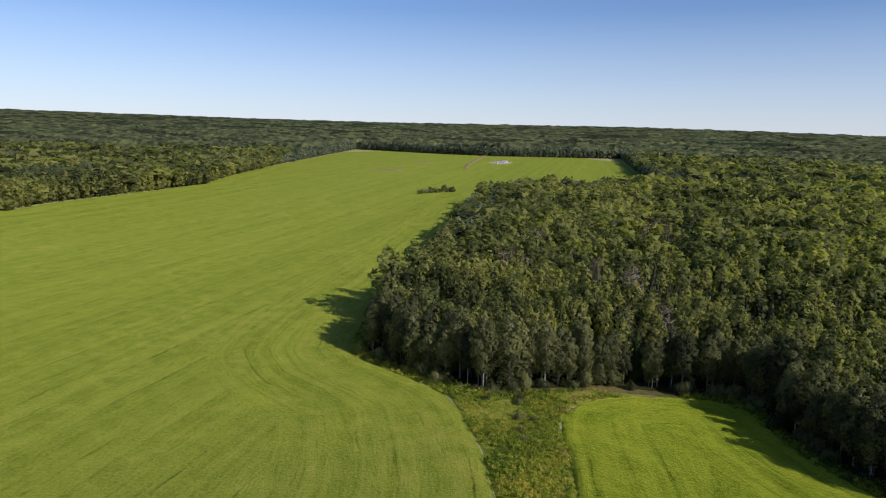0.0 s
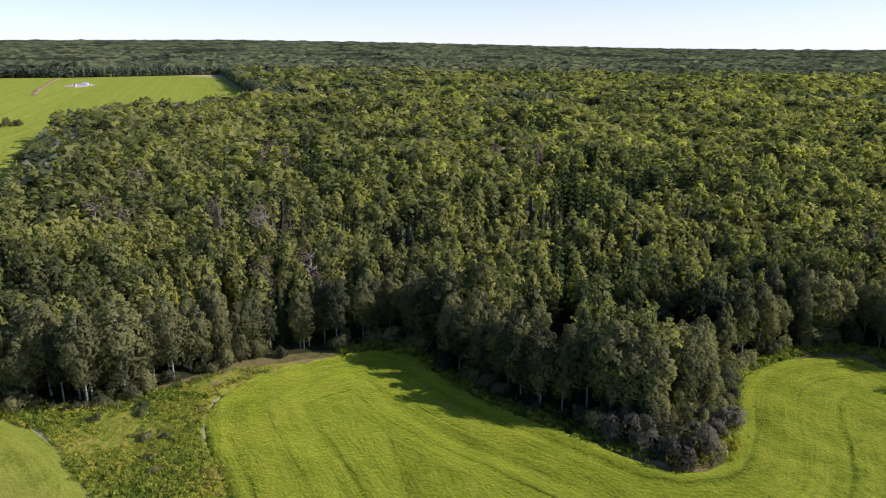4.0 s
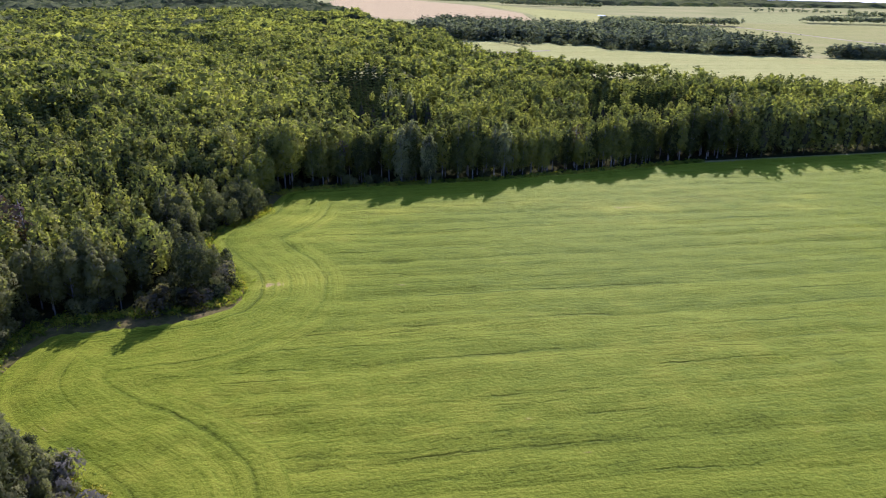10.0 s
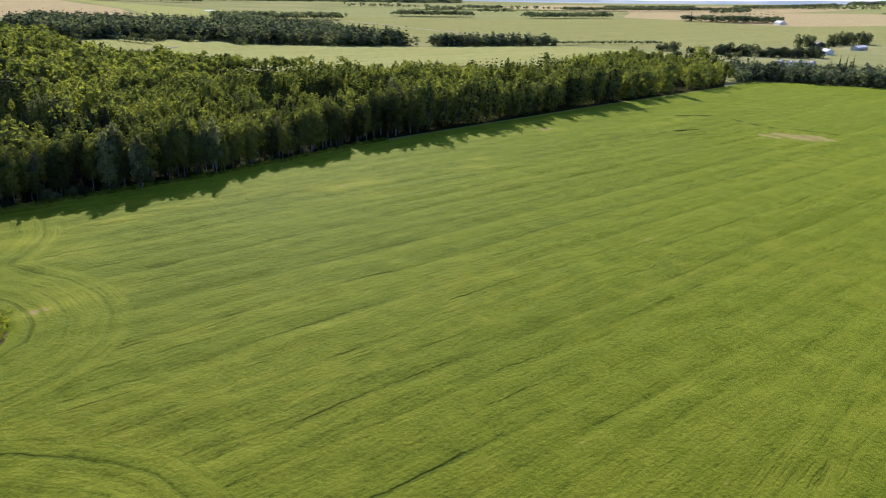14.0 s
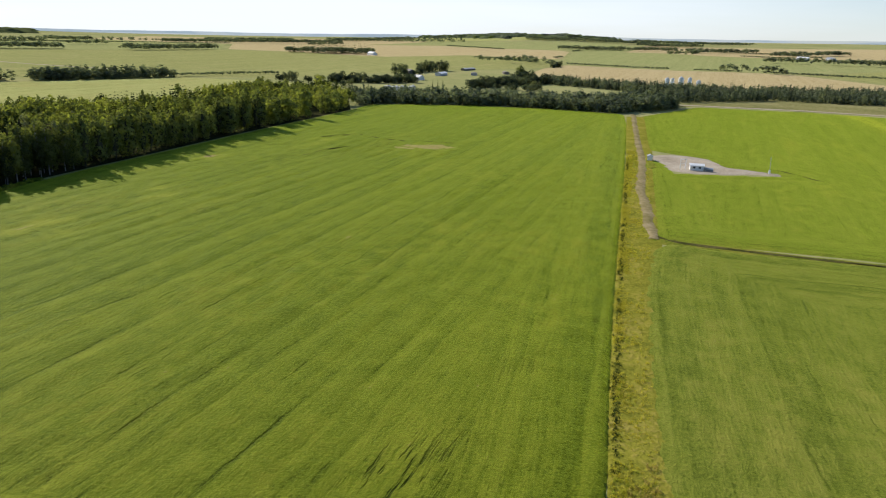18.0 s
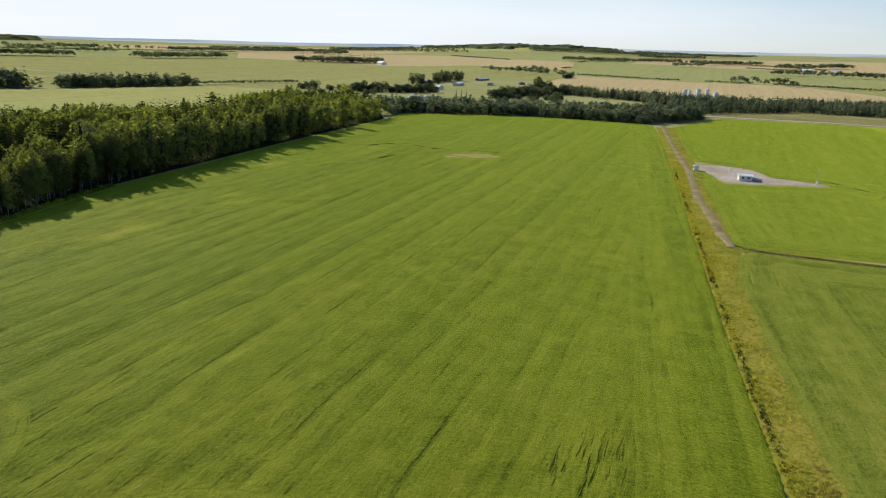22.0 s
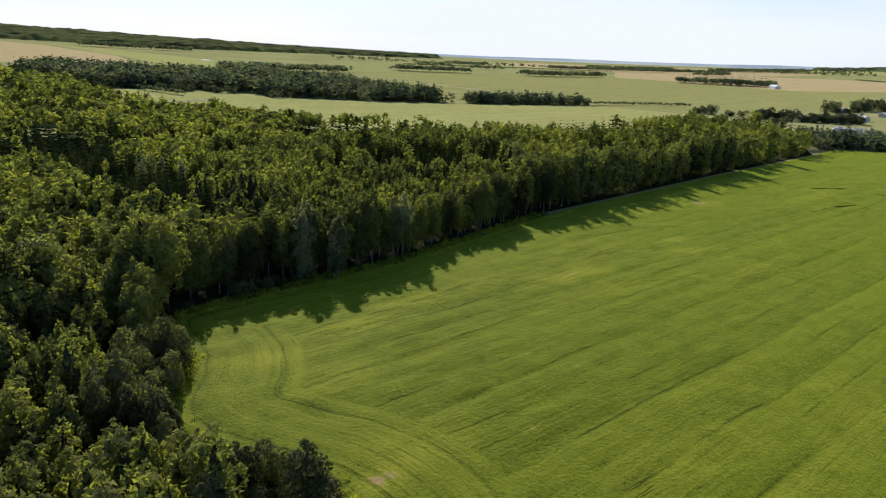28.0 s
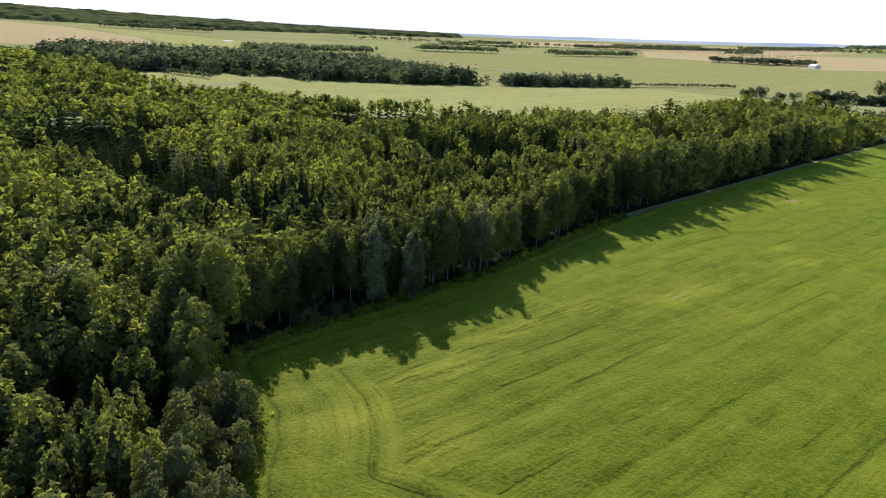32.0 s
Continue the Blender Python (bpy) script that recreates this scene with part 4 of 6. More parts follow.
def tube(pts, radii, sides=6):
    """A tapered tube along points."""
    pts, radii = np.asarray(pts, float), np.asarray(radii, float)
    t = np.gradient(pts, axis=0)
    t /= np.linalg.norm(t, axis=1)[:, None] + 1e-9
    u = np.cross(t, (0.3, 0.9, 0.1))
    u /= np.linalg.norm(u, axis=1)[:, None]
    v = np.cross(t, u)
    a = np.linspace(0, 2 * np.pi, sides + 1)[:-1]
    V = pts[:, None] + radii[:, None, None] * (np.cos(a)[None, :, None] * u[:, None] + np.sin(a)[None, :, None] * v[:, None])
    n = len(pts)
    i, j = np.meshgrid(np.arange(n - 1), np.arange(sides), indexing="ij")
    return V.reshape(-1, 3), np.stack([i * sides + j, i * sides + (j + 1) % sides, (i + 1) * sides + (j + 1) % sides, (i + 1) * sides + j], -1).reshape(-1, 4)


def join(parts):
    V, Fc, o = [], [], 0
    for v, f in parts:
        V.append(v)
        Fc.append(f + o)
        o += len(v)
    return np.concatenate(V), np.concatenate(Fc)


def aspen_shape(r, h, w, low, n, size, detail=2):
    c, rad = aspen_lumps(r, h, w, low, 20 if n > 1000 else 15 if n > 200 else 9)
    crown = sprays(r, c, rad, n, size)
    bend = r.normal(size=2) * 0.25
    zs = np.linspace(0, 0.9, 6 if detail > 1 else 2)
    p = np.stack([bend[0] * zs ** 2, bend[1] * zs ** 2, zs * h], 1)
    parts = [tube(p, 0.018 * h * 0.55 * (1.05 - zs), 6 if detail > 1 else 3)]
    if detail > 1:
        for cc in c:
            z0 = max(cc[2] - 1.6, h * 0.22)
            s = np.array([[0, 0, z0], [cc[0] * 0.5, cc[1] * 0.5, (z0 + cc[2]) / 2 + 0.1], cc])
            parts.append(tube(s, [0.055, 0.035, 0.012], 4))
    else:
        # a rough dark spindle round the stem, added to block light through the crown
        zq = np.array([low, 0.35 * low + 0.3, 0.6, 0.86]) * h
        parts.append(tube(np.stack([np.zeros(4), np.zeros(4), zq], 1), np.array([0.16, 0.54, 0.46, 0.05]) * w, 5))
    return crown, join(parts)


def spruce_shape(r, h, w, tiers, per, size):
    """A spire of drooping tiers."""
    V, Fc, o = [], [], 0
    for i in range(tiers):
        f = (i + 0.3) / tiers
        z, rad = h * (0.08 + 0.9 * f), w * (1 - f) ** 0.85 + 0.08
        m = max(4, int(per * (1 - f * 0.6)))
        a = r.uniform(0, 6.28) + np.arange(m) * 6.283 / m + r.normal(size=m) * 0.15
        rr = rad * r.uniform(0.75, 1.15, m)
        wid = 2.6 * rad / m + 0.12
        dx, dy = np.cos(a), np.sin(a)
        q = np.stack([np.stack([dx * 0.05, dy * 0.05, np.full(m, z + h * 0.035)], 1),
                      np.stack([dx * rr * 0.6 - dy * wid, dy * rr * 0.6 + dx * wid, np.full(m, z - rad * 0.10)], 1),
                      np.stack([dx * rr, dy * rr, z - rad * 0.36 + r.normal(size=m) * 0.06], 1),
                      np.stack([dx * rr * 0.6 + dy * wid, dy * rr * 0.6 - dx * wid, np.full(m, z - rad * 0.10)], 1)], 1)
        V.append(q.reshape(-1, 3))
        Fc.append(np.arange(m * 4).reshape(-1, 4) + o)
        o += m * 4
    return (np.concatenate(V), np.concatenate(Fc)), tube([[0, 0, 0], [0, 0, h * 0.97]], [0.011 * h, 0.01], 5)


def scatter(poly, gap, r, keep_edge=1.0, jitter=0.42, box=None):
    """Jittered places in a polygon."""
    p = np.asarray(poly, float)
    x0, y0, x1, y1 = box if box else (*p.min(0), *p.max(0))
    X, Y = np.meshgrid(np.arange(x0, x1, gap), np.arange(y0, y1, gap * 0.87), indexing="ij")
    X[:, ::2] += gap / 2
    X = X + r.uniform(-jitter, jitter, X.shape) * gap
    Y = Y + r.uniform(-jitter, jitter, X.shape) * gap
    m = inside(p, X, Y)
    X, Y = X[m], Y[m]
    if keep_edge > 0 and len(X):
        d = edge_near(p, X, Y)[0]
        X, Y = X[d > keep_edge], Y[d > keep_edge]
    return X, Y


def plant(shapes, x, y, turn, scale, tall, kind):
    """Copies of a few shapes at many places, joined in arrays: vertices, faces and a tint for each copy."""
    V, Fc, T, N, o = [], [], [], [], 0
    z = base(x, y)
    # Cove and western crowns get a lower tint, shade put into their colour.
    tint = np.clip(rng.normal(0.5, 0.22, len(x)), 0, 1) - 0.05 * np.clip((45 - x) / 40, 0, 1) - 0.22 * np.exp(-((x + 35) / 45) ** 2 - ((y - 115) / 45) ** 2)
    for k, (sv, sf, *sn) in enumerate(shapes):
        m = np.nonzero(kind == k)[0]
        if not len(m):
            continue
        c, s = np.cos(turn[m])[:, None], np.sin(turn[m])[:, None]
        sx = sv[None, :, 0] * scale[m, None]
        sy = sv[None, :, 1] * scale[m, None]
        P = np.stack([sx * c - sy * s + x[m, None], sx * s + sy * c + y[m, None], sv[None, :, 2] * tall[m, None] + z[m, None]], -1)
        V.append(P.reshape(-1, 3))
        Fc.append((sf[None] + (np.arange(len(m)) * len(sv))[:, None, None] + o).reshape(-1, sf.shape[1]))
        T.append(np.repeat(tint[m], len(sv)))
        if sn:
            nx, ny, nz = sn[0].T
            N.append(np.stack([nx * c - ny * s, nx * s + ny * c, np.broadcast_to(nz, (len(m), len(sv)))], -1).reshape(-1, 3))
        o += len(m) * len(sv)
    return np.concatenate(V), np.concatenate(Fc), np.concatenate(T), np.concatenate(N) if N else None


def stand_height(x, y):
    """Mean height of the trees: tallest in the western block, lower along the eastern strip."""
    h = 15.8 + np.clip((-x - 90) / 60, 0, 1) * 2.2 - np.clip((x - 110) / 80, 0, 1) * (4.5 * np.clip(edge_near(NORTH_EDGE, x, y, False)[0] / 12 - 0.6, 0, 1)) + 2.6 * np.exp(-(edge_near(NORTH_EDGE, x, y, False)[0] / 10) ** 2)
    h = h + 2.6 * np.exp(-((x + 50) / 24) ** 2 - ((y - 100) / 14) ** 2)
    h = h + 1.8 * wobble(x, y, 0.03, 5) + 2.0 * wobble(x, y, 0.09, 7) + 2.8 * wobble(x, y, 0.19, 2)
    return h - 6.5 * np.exp(-((x - 61) / 13) ** 4 - ((y - 194) / 15) ** 4) - 6.2 * np.exp(-((x - 39) / 10) ** 4 - ((y - 158) / 20) ** 4)


def gap_factor(x, y):
    """Thin places in the wood."""
    return wobble(x, y, 0.055, 11) + 0.5 * wobble(x, y, 0.15, 4)


def from_focus(x, y):
    cove = edge_near([(-120, 62), (-60, 95), (-10, 120), (60, 185)], x, y, False)[0]
    return np.minimum(cove, edge_near([(60, 190), (92, 196), (147, 165), (230, 130)], x, y, False)[0] + 38)


def thing(name, label, category, x=0.0, y=0.0, z=None, rz=0.0, group=""):
    ob = new(name)
    ob.empty_display_size = 0.3
    ob.matrix_world = pose(x, y, float(base(x, y)) if z is None else z, 0, 0, rz)
    return tagged(ob, label, category, group)


def part_mesh(name, me, parent, label=""):
    ob = new(name, me)
    ob.parent = parent
    return tagged(ob, label)


def part(name, bm, mat, parent, label=""):
    me = bpy.data.meshes.new(name)
    bm.to_mesh(me)
    bm.free()
    me.materials.append(mat)
    return part_mesh(name, me, parent, label)


# the near trees, each a thing of its own
near_r = np.random.RandomState(11)
ASPENS = []
for i in range(10):
    h = near_r.uniform(12.5, 15.5)
    crown, wood = aspen_shape(near_r, h, near_r.uniform(1.6, 2.5), near_r.uniform(0.14, 0.34), 2800, 0.27)
    ASPENS.append((h, leaf_mesh("crown", crown, M_LEAF_OB), mesh_from("trunk", *wood, M_BARK)))
ASPENS_WEST = []
for h, cr, st in ASPENS:
    cr = cr.copy()
    cr.materials[0] = M_LEAF_SHADED
    ASPENS_WEST.append((h, cr, st))
SPRUCES = []
for i in range(4):
    h = near_r.uniform(10, 14)
    crown, wood = spruce_shape(near_r, h, near_r.uniform(1.5, 2.0), 22, 15, 0.5)
    SPRUCES.append((h, mesh_from("crown", *crown, M_NEEDLE_OB), mesh_from("trunk", *wood, M_BARK2)))
WILLOWS = []
for i in range(5):
    k = near_r.randint(5, 8)
    c = np.stack([near_r.normal(0, 1.0, k), near_r.normal(0, 1.0, k), near_r.uniform(0.8, 3.2, k)], 1)
    crown = sprays(near_r, c, near_r.uniform(0.8, 1.4, k), 900, 0.26)
    crown[0][:, 2] = np.maximum(crown[0][:, 2], 0.05)
    stems = join([tube([[0.1 * q[0], 0.1 * q[1], 0], q * (0.5, 0.5, 0.6), q], [0.07, 0.05, 0.02], 4) for q in c])
    WILLOWS.append((4.0, leaf_mesh("crown", crown, M_WILLOW), mesh_from("trunk", *stems, M_BARK2)))
BIG_WILLOWS = []
for i in range(5):
    k = near_r.randint(16, 22)
    az_, rr_ = near_r.uniform(0, 6.28, k), np.sqrt(near_r.uniform(0.05, 1, k)) * 3.0
    c = np.stack([rr_ * np.cos(az_), rr_ * np.sin(az_), 1.6 + (1 - (rr_ / 3.4) ** 2) * near_r.uniform(0.45, 1.0, k) * 7.0], 1)
    crown = sprays(near_r, c, near_r.uniform(0.9, 1.5, k), 3600, 0.25)
    crown[0][:, 2] = np.maximum(crown[0][:, 2], 0.05)
    stems = join([tube([[0.1 * q[0], 0.1 * q[1], 0], q * (0.45, 0.45, 0.55), q], [0.12, 0.08, 0.02], 4) for q in c])
    BIG_WILLOWS.append((9.0, leaf_mesh("crown", crown, M_LEAF_SHADED), mesh_from("trunk", *stems, M_BARK2)))
SHRUBS = []
for h, cr, st in WILLOWS:
    cr = cr.copy()
    cr.materials[0] = M_LEAF_SHADED
    SHRUBS.append((h, cr, st))
FARM_BUSHES = []
for h, cr, st in WILLOWS:
    cr = cr.copy()
    cr.materials[0] = M_SHADE_OB
    FARM_BUSHES.append((h, cr, st))
DEADS = []
for i in range(3):
    h = near_r.uniform(10, 13)
    parts = [tube([[0, 0, 0], [0.1, 0, h * 0.5], [0, 0.15, h]], [0.16, 0.1, 0.02], 6)]
    for j in range(38):
        z, a = near_r.uniform(0.3, 0.97) * h, near_r.uniform(0, 6.28)
        ln = (1 - z / h) * 2.6 + 0.4
        d = np.array([math.cos(a), math.sin(a), 0.7]) * ln
        parts.append(tube([[0, 0, z], np.array([0, 0, z]) + d * 0.55, np.array([0, 0, z]) + d], [0.04, 0.025, 0.008], 3))
    cz = np.linspace(0.55, 0.95, 5) * h
    crown = sprays(near_r, np.stack([near_r.normal(0, 0.6, 5), near_r.normal(0, 0.6, 5), cz], 1), np.full(5, 0.9), 160, 0.3)
    DEADS.append((h, leaf_mesh("crown", crown, M_DEAD), mesh_from("trunk", *join(parts), M_BARK)))


def tree_object(name, shape, label, category, group, x, y, h, wide, turn):
    hh, crown, wood = shape
    t = thing(name, label, category, x, y, None, math.degrees(turn), group)
    t.scale = (wide * h / hh, wide * h / hh, h / hh)
    part_mesh("crown", crown, t)
    part_mesh("trunk", wood, t)


# nearest rows along the cove and the western front
tx, ty = scatter(WOOD_N, 3.9, rng, 1.2, 0.42, (-260, 15, 260, 330))
foc = from_focus(tx, ty)
m0 = foc < 48
x0, y0, f0 = tx[m0], ty[m0], foc[m0]
thin = (gap_factor(x0, y0) + rng.normal(0, 0.35, len(x0)) < 0.62) | (edge_near(WOOD_N, x0, y0)[0] < 7) | (edge_near(NORTH_EDGE, x0, y0, False)[0] < 12)
x0, y0, f0 = x0[thin], y0[thin], f0[thin]
edge0 = edge_near(WOOD_N, x0, y0)[0]
order = np.argsort(edge0 + rng.uniform(0, 3, len(x0)))
single = np.zeros(len(x0), bool)
single[order[:300]] = True
sprucy = ((wobble(x0, y0, 0.05, 21) + rng.normal(0, 0.3, len(x0))) > np.where(x0 < -45, 0.28, 0.5) - 0.25 * ((np.abs(x0 + 65) < 45) & (y0 > 112))) & ((x0 < -45) | (y0 > 150))
GREYTIP = [(-10, 86), (-12, 89), (-9.5, 92), (-14, 88), (-17, 89.5), (-12, 96), (-10.5, 100), (-20, 90), (-24, 90), (-16, 94), (30, 141), (34, 142), (36.5, 145), (27, 142), (22, 142), (38, 150)]
near_grey = np.min(np.hypot(x0[:, None] - np.array(GREYTIP)[:, 0], y0[:, None] - np.array(GREYTIP)[:, 1]), 1) < 2.2
CLUMP = [(57, 181), (62, 183), (55, 186), (66.5, 186), (60, 188), (64, 190), (52, 184), (34, 146), (30, 149), (26, 147)]
near_grey |= np.min(np.hypot(x0[:, None] - np.array(CLUMP)[:, 0], y0[:, None] - np.array(CLUMP)[:, 1]), 1) < 3.4
for k, (x, y) in enumerate(CLUMP):
    tree_object("willow_tree", BIG_WILLOWS[k % 5], "big round leafy willow at the edge of the wood", "tree", "big willows", x, y, rng.uniform(9, 11.5) if k < 7 else rng.uniform(7, 9), 0.95, k)
for i in np.nonzero(single & ~near_grey)[0]:
    h = float(stand_height(x0[i], y0[i]) * rng.uniform(0.82, 1.1) * (0.93 if edge0[i] < 4 else 1))
    if sprucy[i] and edge0[i] > 7:
        tree_object("spruce_tree", SPRUCES[i % 4], "dark green spruce in the mixed wood", "tree", "spruces of the near wood", x0[i], y0[i], h * 0.95, 1.0, rng.uniform(0, 6.28))
    elif i % 47 == 0:
        tree_object("dead_tree", DEADS[i % 3], "grey dying aspen with bare branches", "tree", "dying trees", x0[i], y0[i], h, 1.0, rng.uniform(0, 6.28))
    else:
        tree_object("aspen_tree", (ASPENS_WEST if x0[i] < 45 else ASPENS)[i % 10], "leafy green aspen at the edge of the wood", "tree", "aspens of the near wood", x0[i], y0[i], h, rng.uniform(0.9, 1.2), rng.uniform(0, 6.28))
for k, (x, y) in enumerate(GREYTIP):
    tree_object("willow_bush", WILLOWS[k % 5], "grey-green willow bush at the tip of the wood", "bush", "willow bushes", x, y, rng.uniform(3.6, 5.4), 1.1, rng.uniform(0, 6.28))
for k in range(34):
    x, y = rng.uniform(-28, -11), rng.uniform(90, 112)
    tree_object("willow_bush", BIG_WILLOWS[k % 5], "tall leafy willow near the tip of the wood", "bush", "tip willows", x, y, rng.uniform(4.5, 8.5), rng.uniform(0.8, 1.1), k)
# pale and dying trees that stand out of the canopy
SILVERS = []
for h, cr, st in ASPENS[:5]:
    cr = cr.copy()
    cr.materials[0] = M_SILVER
    SILVERS.append((h, cr, st))
for x, y, n, spread, silver in [(-165, 117, 1, 0, False), (-133, 110, 2, 2.5, False), (-182, 89, 3, 5, False), (-232, 125, 3, 6, False), (-258, 212, 5, 9, False), (-155, 263, 4, 7, False), (190, 281, 6, 9, True), (78, 222, 4, 4, True),
                               (121, 184, 5, 3, True), (126, 177, 3, 2, True), (146, 168, 2, 2, True), (238, 206, 3, 5, True), (-101, 92, 2, 4, False), (12, 175, 2, 5, False), (285, 150, 4, 7, True)]:
    for k in range(n):
        px, py = x + rng.normal(0, 1) * spread, y + rng.normal(0, 1) * spread * 0.6
        if silver:
            tree_object("silver_poplar", SILVERS[k % 5], "silvery grey-leaved poplar among green aspens", "tree", "silvery poplars", px, py, float(stand_height(px, py)) * rng.uniform(1.0, 1.12), 0.9, k * 1.3)
        else:
            tree_object("dead_tree", DEADS[k % 3], "grey-brown dying aspen above the green canopy", "tree", "dying trees", px, py, float(stand_height(px, py)) * rng.uniform(1.05, 1.2), 1.2, k * 1.7)
# low bushes along the wood's edge
EDGE_LINE = WEST_FRONT[::-1] + [(-97, 72)] + COVE + NORTH_EDGE[:4]
for k in range(150):
    j = rng.randint(0, len(EDGE_LINE) - 1)
    t = rng.uniform()
    x, y = EDGE_LINE[j][0] * (1 - t) + EDGE_LINE[j + 1][0] * t, EDGE_LINE[j][1] * (1 - t) + EDGE_LINE[j + 1][1] * t
    tree_object("willow_bush", SHRUBS[k % 5], "low leafy willow at the foot of the trees", "bush", "edge bushes", x + rng.normal(0, 0.6), y + 1.2 + rng.normal(0, 0.6), rng.uniform(1.8, 4.6), 1.0, rng.uniform(0, 6.28))


def wood_stuff(name, label, x, y, shapes, heights, wide, mat, tall_of):
    if not len(x):
        return
    kind = rng.randint(0, len(shapes), len(x))
    hs = np.array(heights)[kind]
    sc = tall_of / hs
    V, Fc, T, N = plant(shapes, x, y, rng.uniform(0, 6.28, len(x)), sc * wide * rng.uniform(0.75, 1.35, len(x)), sc, kind)
    tagged(new(name, mesh_from(name, V, Fc, mat, {"tint": T}, N is not None, N)), label, "woods", kind="stuff")


def shapes_of(n, size, count, low, detail=1, w=(1.7, 2.3)):
    S, W, Hs = [], [], []
    for i in range(count):
        h = near_r.uniform(12.5, 15.5)
        c, wd = aspen_shape(near_r, h, near_r.uniform(*w), low, n, size, detail)
        S.append(c)
        W.append(wd)
        Hs.append(h)
    return S, W, Hs


def spruce_shapes(tiers, per, count):
    out, Hs = [], []
    for i in range(count):
        h = near_r.uniform(11, 14)
        c, wd = spruce_shape(near_r, h, near_r.uniform(1.4, 1.9), tiers, per, 0.5)
        out.append(c)
        Hs.append(h)
    return out, Hs


SP1, SP1H = spruce_shapes(9, 7, 4)
SP2, SP2H = spruce_shapes(5, 5, 3)
# rest of the near wood
m = ~single & ~near_grey
sp = sprucy & m
S, W, Hs = shapes_of(760, 0.38, 10, 0.28, 1, (1.6, 2.3))
a = m & ~sp
ht = stand_height(x0, y0) * rng.normal(0.97, 0.09, len(x0)).clip(0.65, 1.25)
wood_stuff("near_woods", "dense green aspen wood", x0[a], y0[a], S, Hs, 1.0, M_LEAF, ht[a])
wood_stuff("near_trunks", "dark aspen trunks with added cores that shade the crowns", x0[a], y0[a], W, Hs, 0.95, M_DARK_CORE, ht[a])
wood_stuff("near_spruces", "dark spruces among the aspens", x0[sp], y0[sp], SP1, SP1H, 1.0, M_NEEDLE, ht[sp])
# the wood a little farther off
tx, ty = scatter(WOOD_N, 4.0, rng, 1.5, 0.42, (-420, -60, 560, 400))
foc = from_focus(tx, ty)
m1 = (foc >= 48) & (foc < 200) & ((gap_factor(tx, ty) + rng.normal(0, 0.35, len(tx)) < 0.55) | (edge_near(NORTH_EDGE, tx, ty, False)[0] < 12))
x1, y1 = tx[m1], ty[m1]
ht = stand_height(x1, y1) * (0.97 + rng.normal(0, 1, len(x1)) * np.where(x1 < -80, 0.12, 0.08)).clip(0.65, 1.25)
sp = (wobble(x1, y1, 0.035, 21) + rng.normal(0, 0.24, len(x1))) > np.where(x1 < -80, 0.28, 0.44) - 0.2 * ((np.abs(x1 + 65) < 60) & (y1 < 330))
e1 = edge_near(WOOD_N, x1, y1)[0] < 9
S, W, Hs = shapes_of(280, 0.54, 10, 0.36, 1, (1.5, 2.1))
SB, WB, HB = shapes_of(112, 0.80, 10, 0.44, 1, (1.5, 2.1))
SE, WE, HE = shapes_of(520, 0.50, 6, 0.12, 1, (1.6, 2.2))
fo = from_focus(x1, y1)
for nm, k, sh, hh in (("middle_woods", fo < 105, S, Hs), ("outer_woods", fo >= 105, SB, HB)):
    k = k & ~sp & ~e1
    wood_stuff(nm, "dense green aspen wood", x1[k], y1[k], sh, hh, 1.12, M_LEAF, ht[k])
wood_stuff("edge_woods", "aspens along the edge of the wood", x1[~sp & e1], y1[~sp & e1], SE, HE, 1.1, M_LEAF_EDGE, ht[~sp & e1] * 1.12)
wood_stuff("edge_trunks", "dark edge trunks with added cores that shade the crowns", x1[e1], y1[e1], WE, HE, 1.0, M_DARK_CORE, ht[e1])
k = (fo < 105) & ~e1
wood_stuff("middle_trunks", "dark trunks with added shade cores inside the wood", x1[k], y1[k], W, Hs, 1.0, M_DARK_CORE, ht[k])
wood_stuff("middle_spruces", "dark spruces among the aspens", x1[sp & ~e1], y1[sp & ~e1], SP1, SP1H, 1.0, M_NEEDLE, ht[sp & ~e1])
# far wood, single crowns
tx, ty = scatter(WOOD_N, 4.8, rng, 2.0, 0.42, (-760, -300, 700, 700))
foc = from_focus(tx, ty)
m2 = (foc >= 200) & (foc < 520) & (gap_factor(tx, ty) + rng.normal(0, 0.25, len(tx)) < 0.6)
x2, y2 = tx[m2], ty[m2]
ht = stand_height(x2, y2) * rng.uniform(0.82, 1.14, len(x2))
sp = (wobble(x2, y2, 0.028, 21) + rng.normal(0, 0.25, len(x2))) > 0.42
S2, W2, H2 = shapes_of(34, 1.32, 8, 0.48, 1, (1.6, 2.2))
e2 = edge_near(NORTH_EDGE, x2, y2, False)[0] < 14
S3, W3, H3 = shapes_of(56, 1.35, 6, 0.14)
SF, WF, HF = shapes_of(150, 0.80, 6, 0.12, 1, (1.6, 2.2))
wood_stuff("far_edge_woods", "aspens along the far edge of the wood", x2[e2], y2[e2], SF, HF, 1.25, M_LEAF_EDGE, ht[e2])
sp &= ~e2
k = ~sp & ~e2 & (edge_near(NORTH_EDGE, x2, y2, False)[0] < 150)
wood_stuff("strip_woods", "green aspens of the eastern strip of wood", x2[k], y2[k], SB, HB, 1.15, M_LEAF, ht[k])
k = ~sp & ~e2 & ~k
wood_stuff("far_woods", "green aspen wood stretching away", x2[k], y2[k], S2, H2, 1.3, M_LEAF, ht[k])
wood_stuff("far_spruces", "dark spruces in the far wood", x2[sp], y2[sp], SP2, SP2H, 1.25, M_NEEDLE, ht[sp])


tx, ty = scatter(WOOD_N, 7.5, rng, 2.0, 0.45, (-1100, -500, 800, 1250))
foc = from_focus(tx, ty)
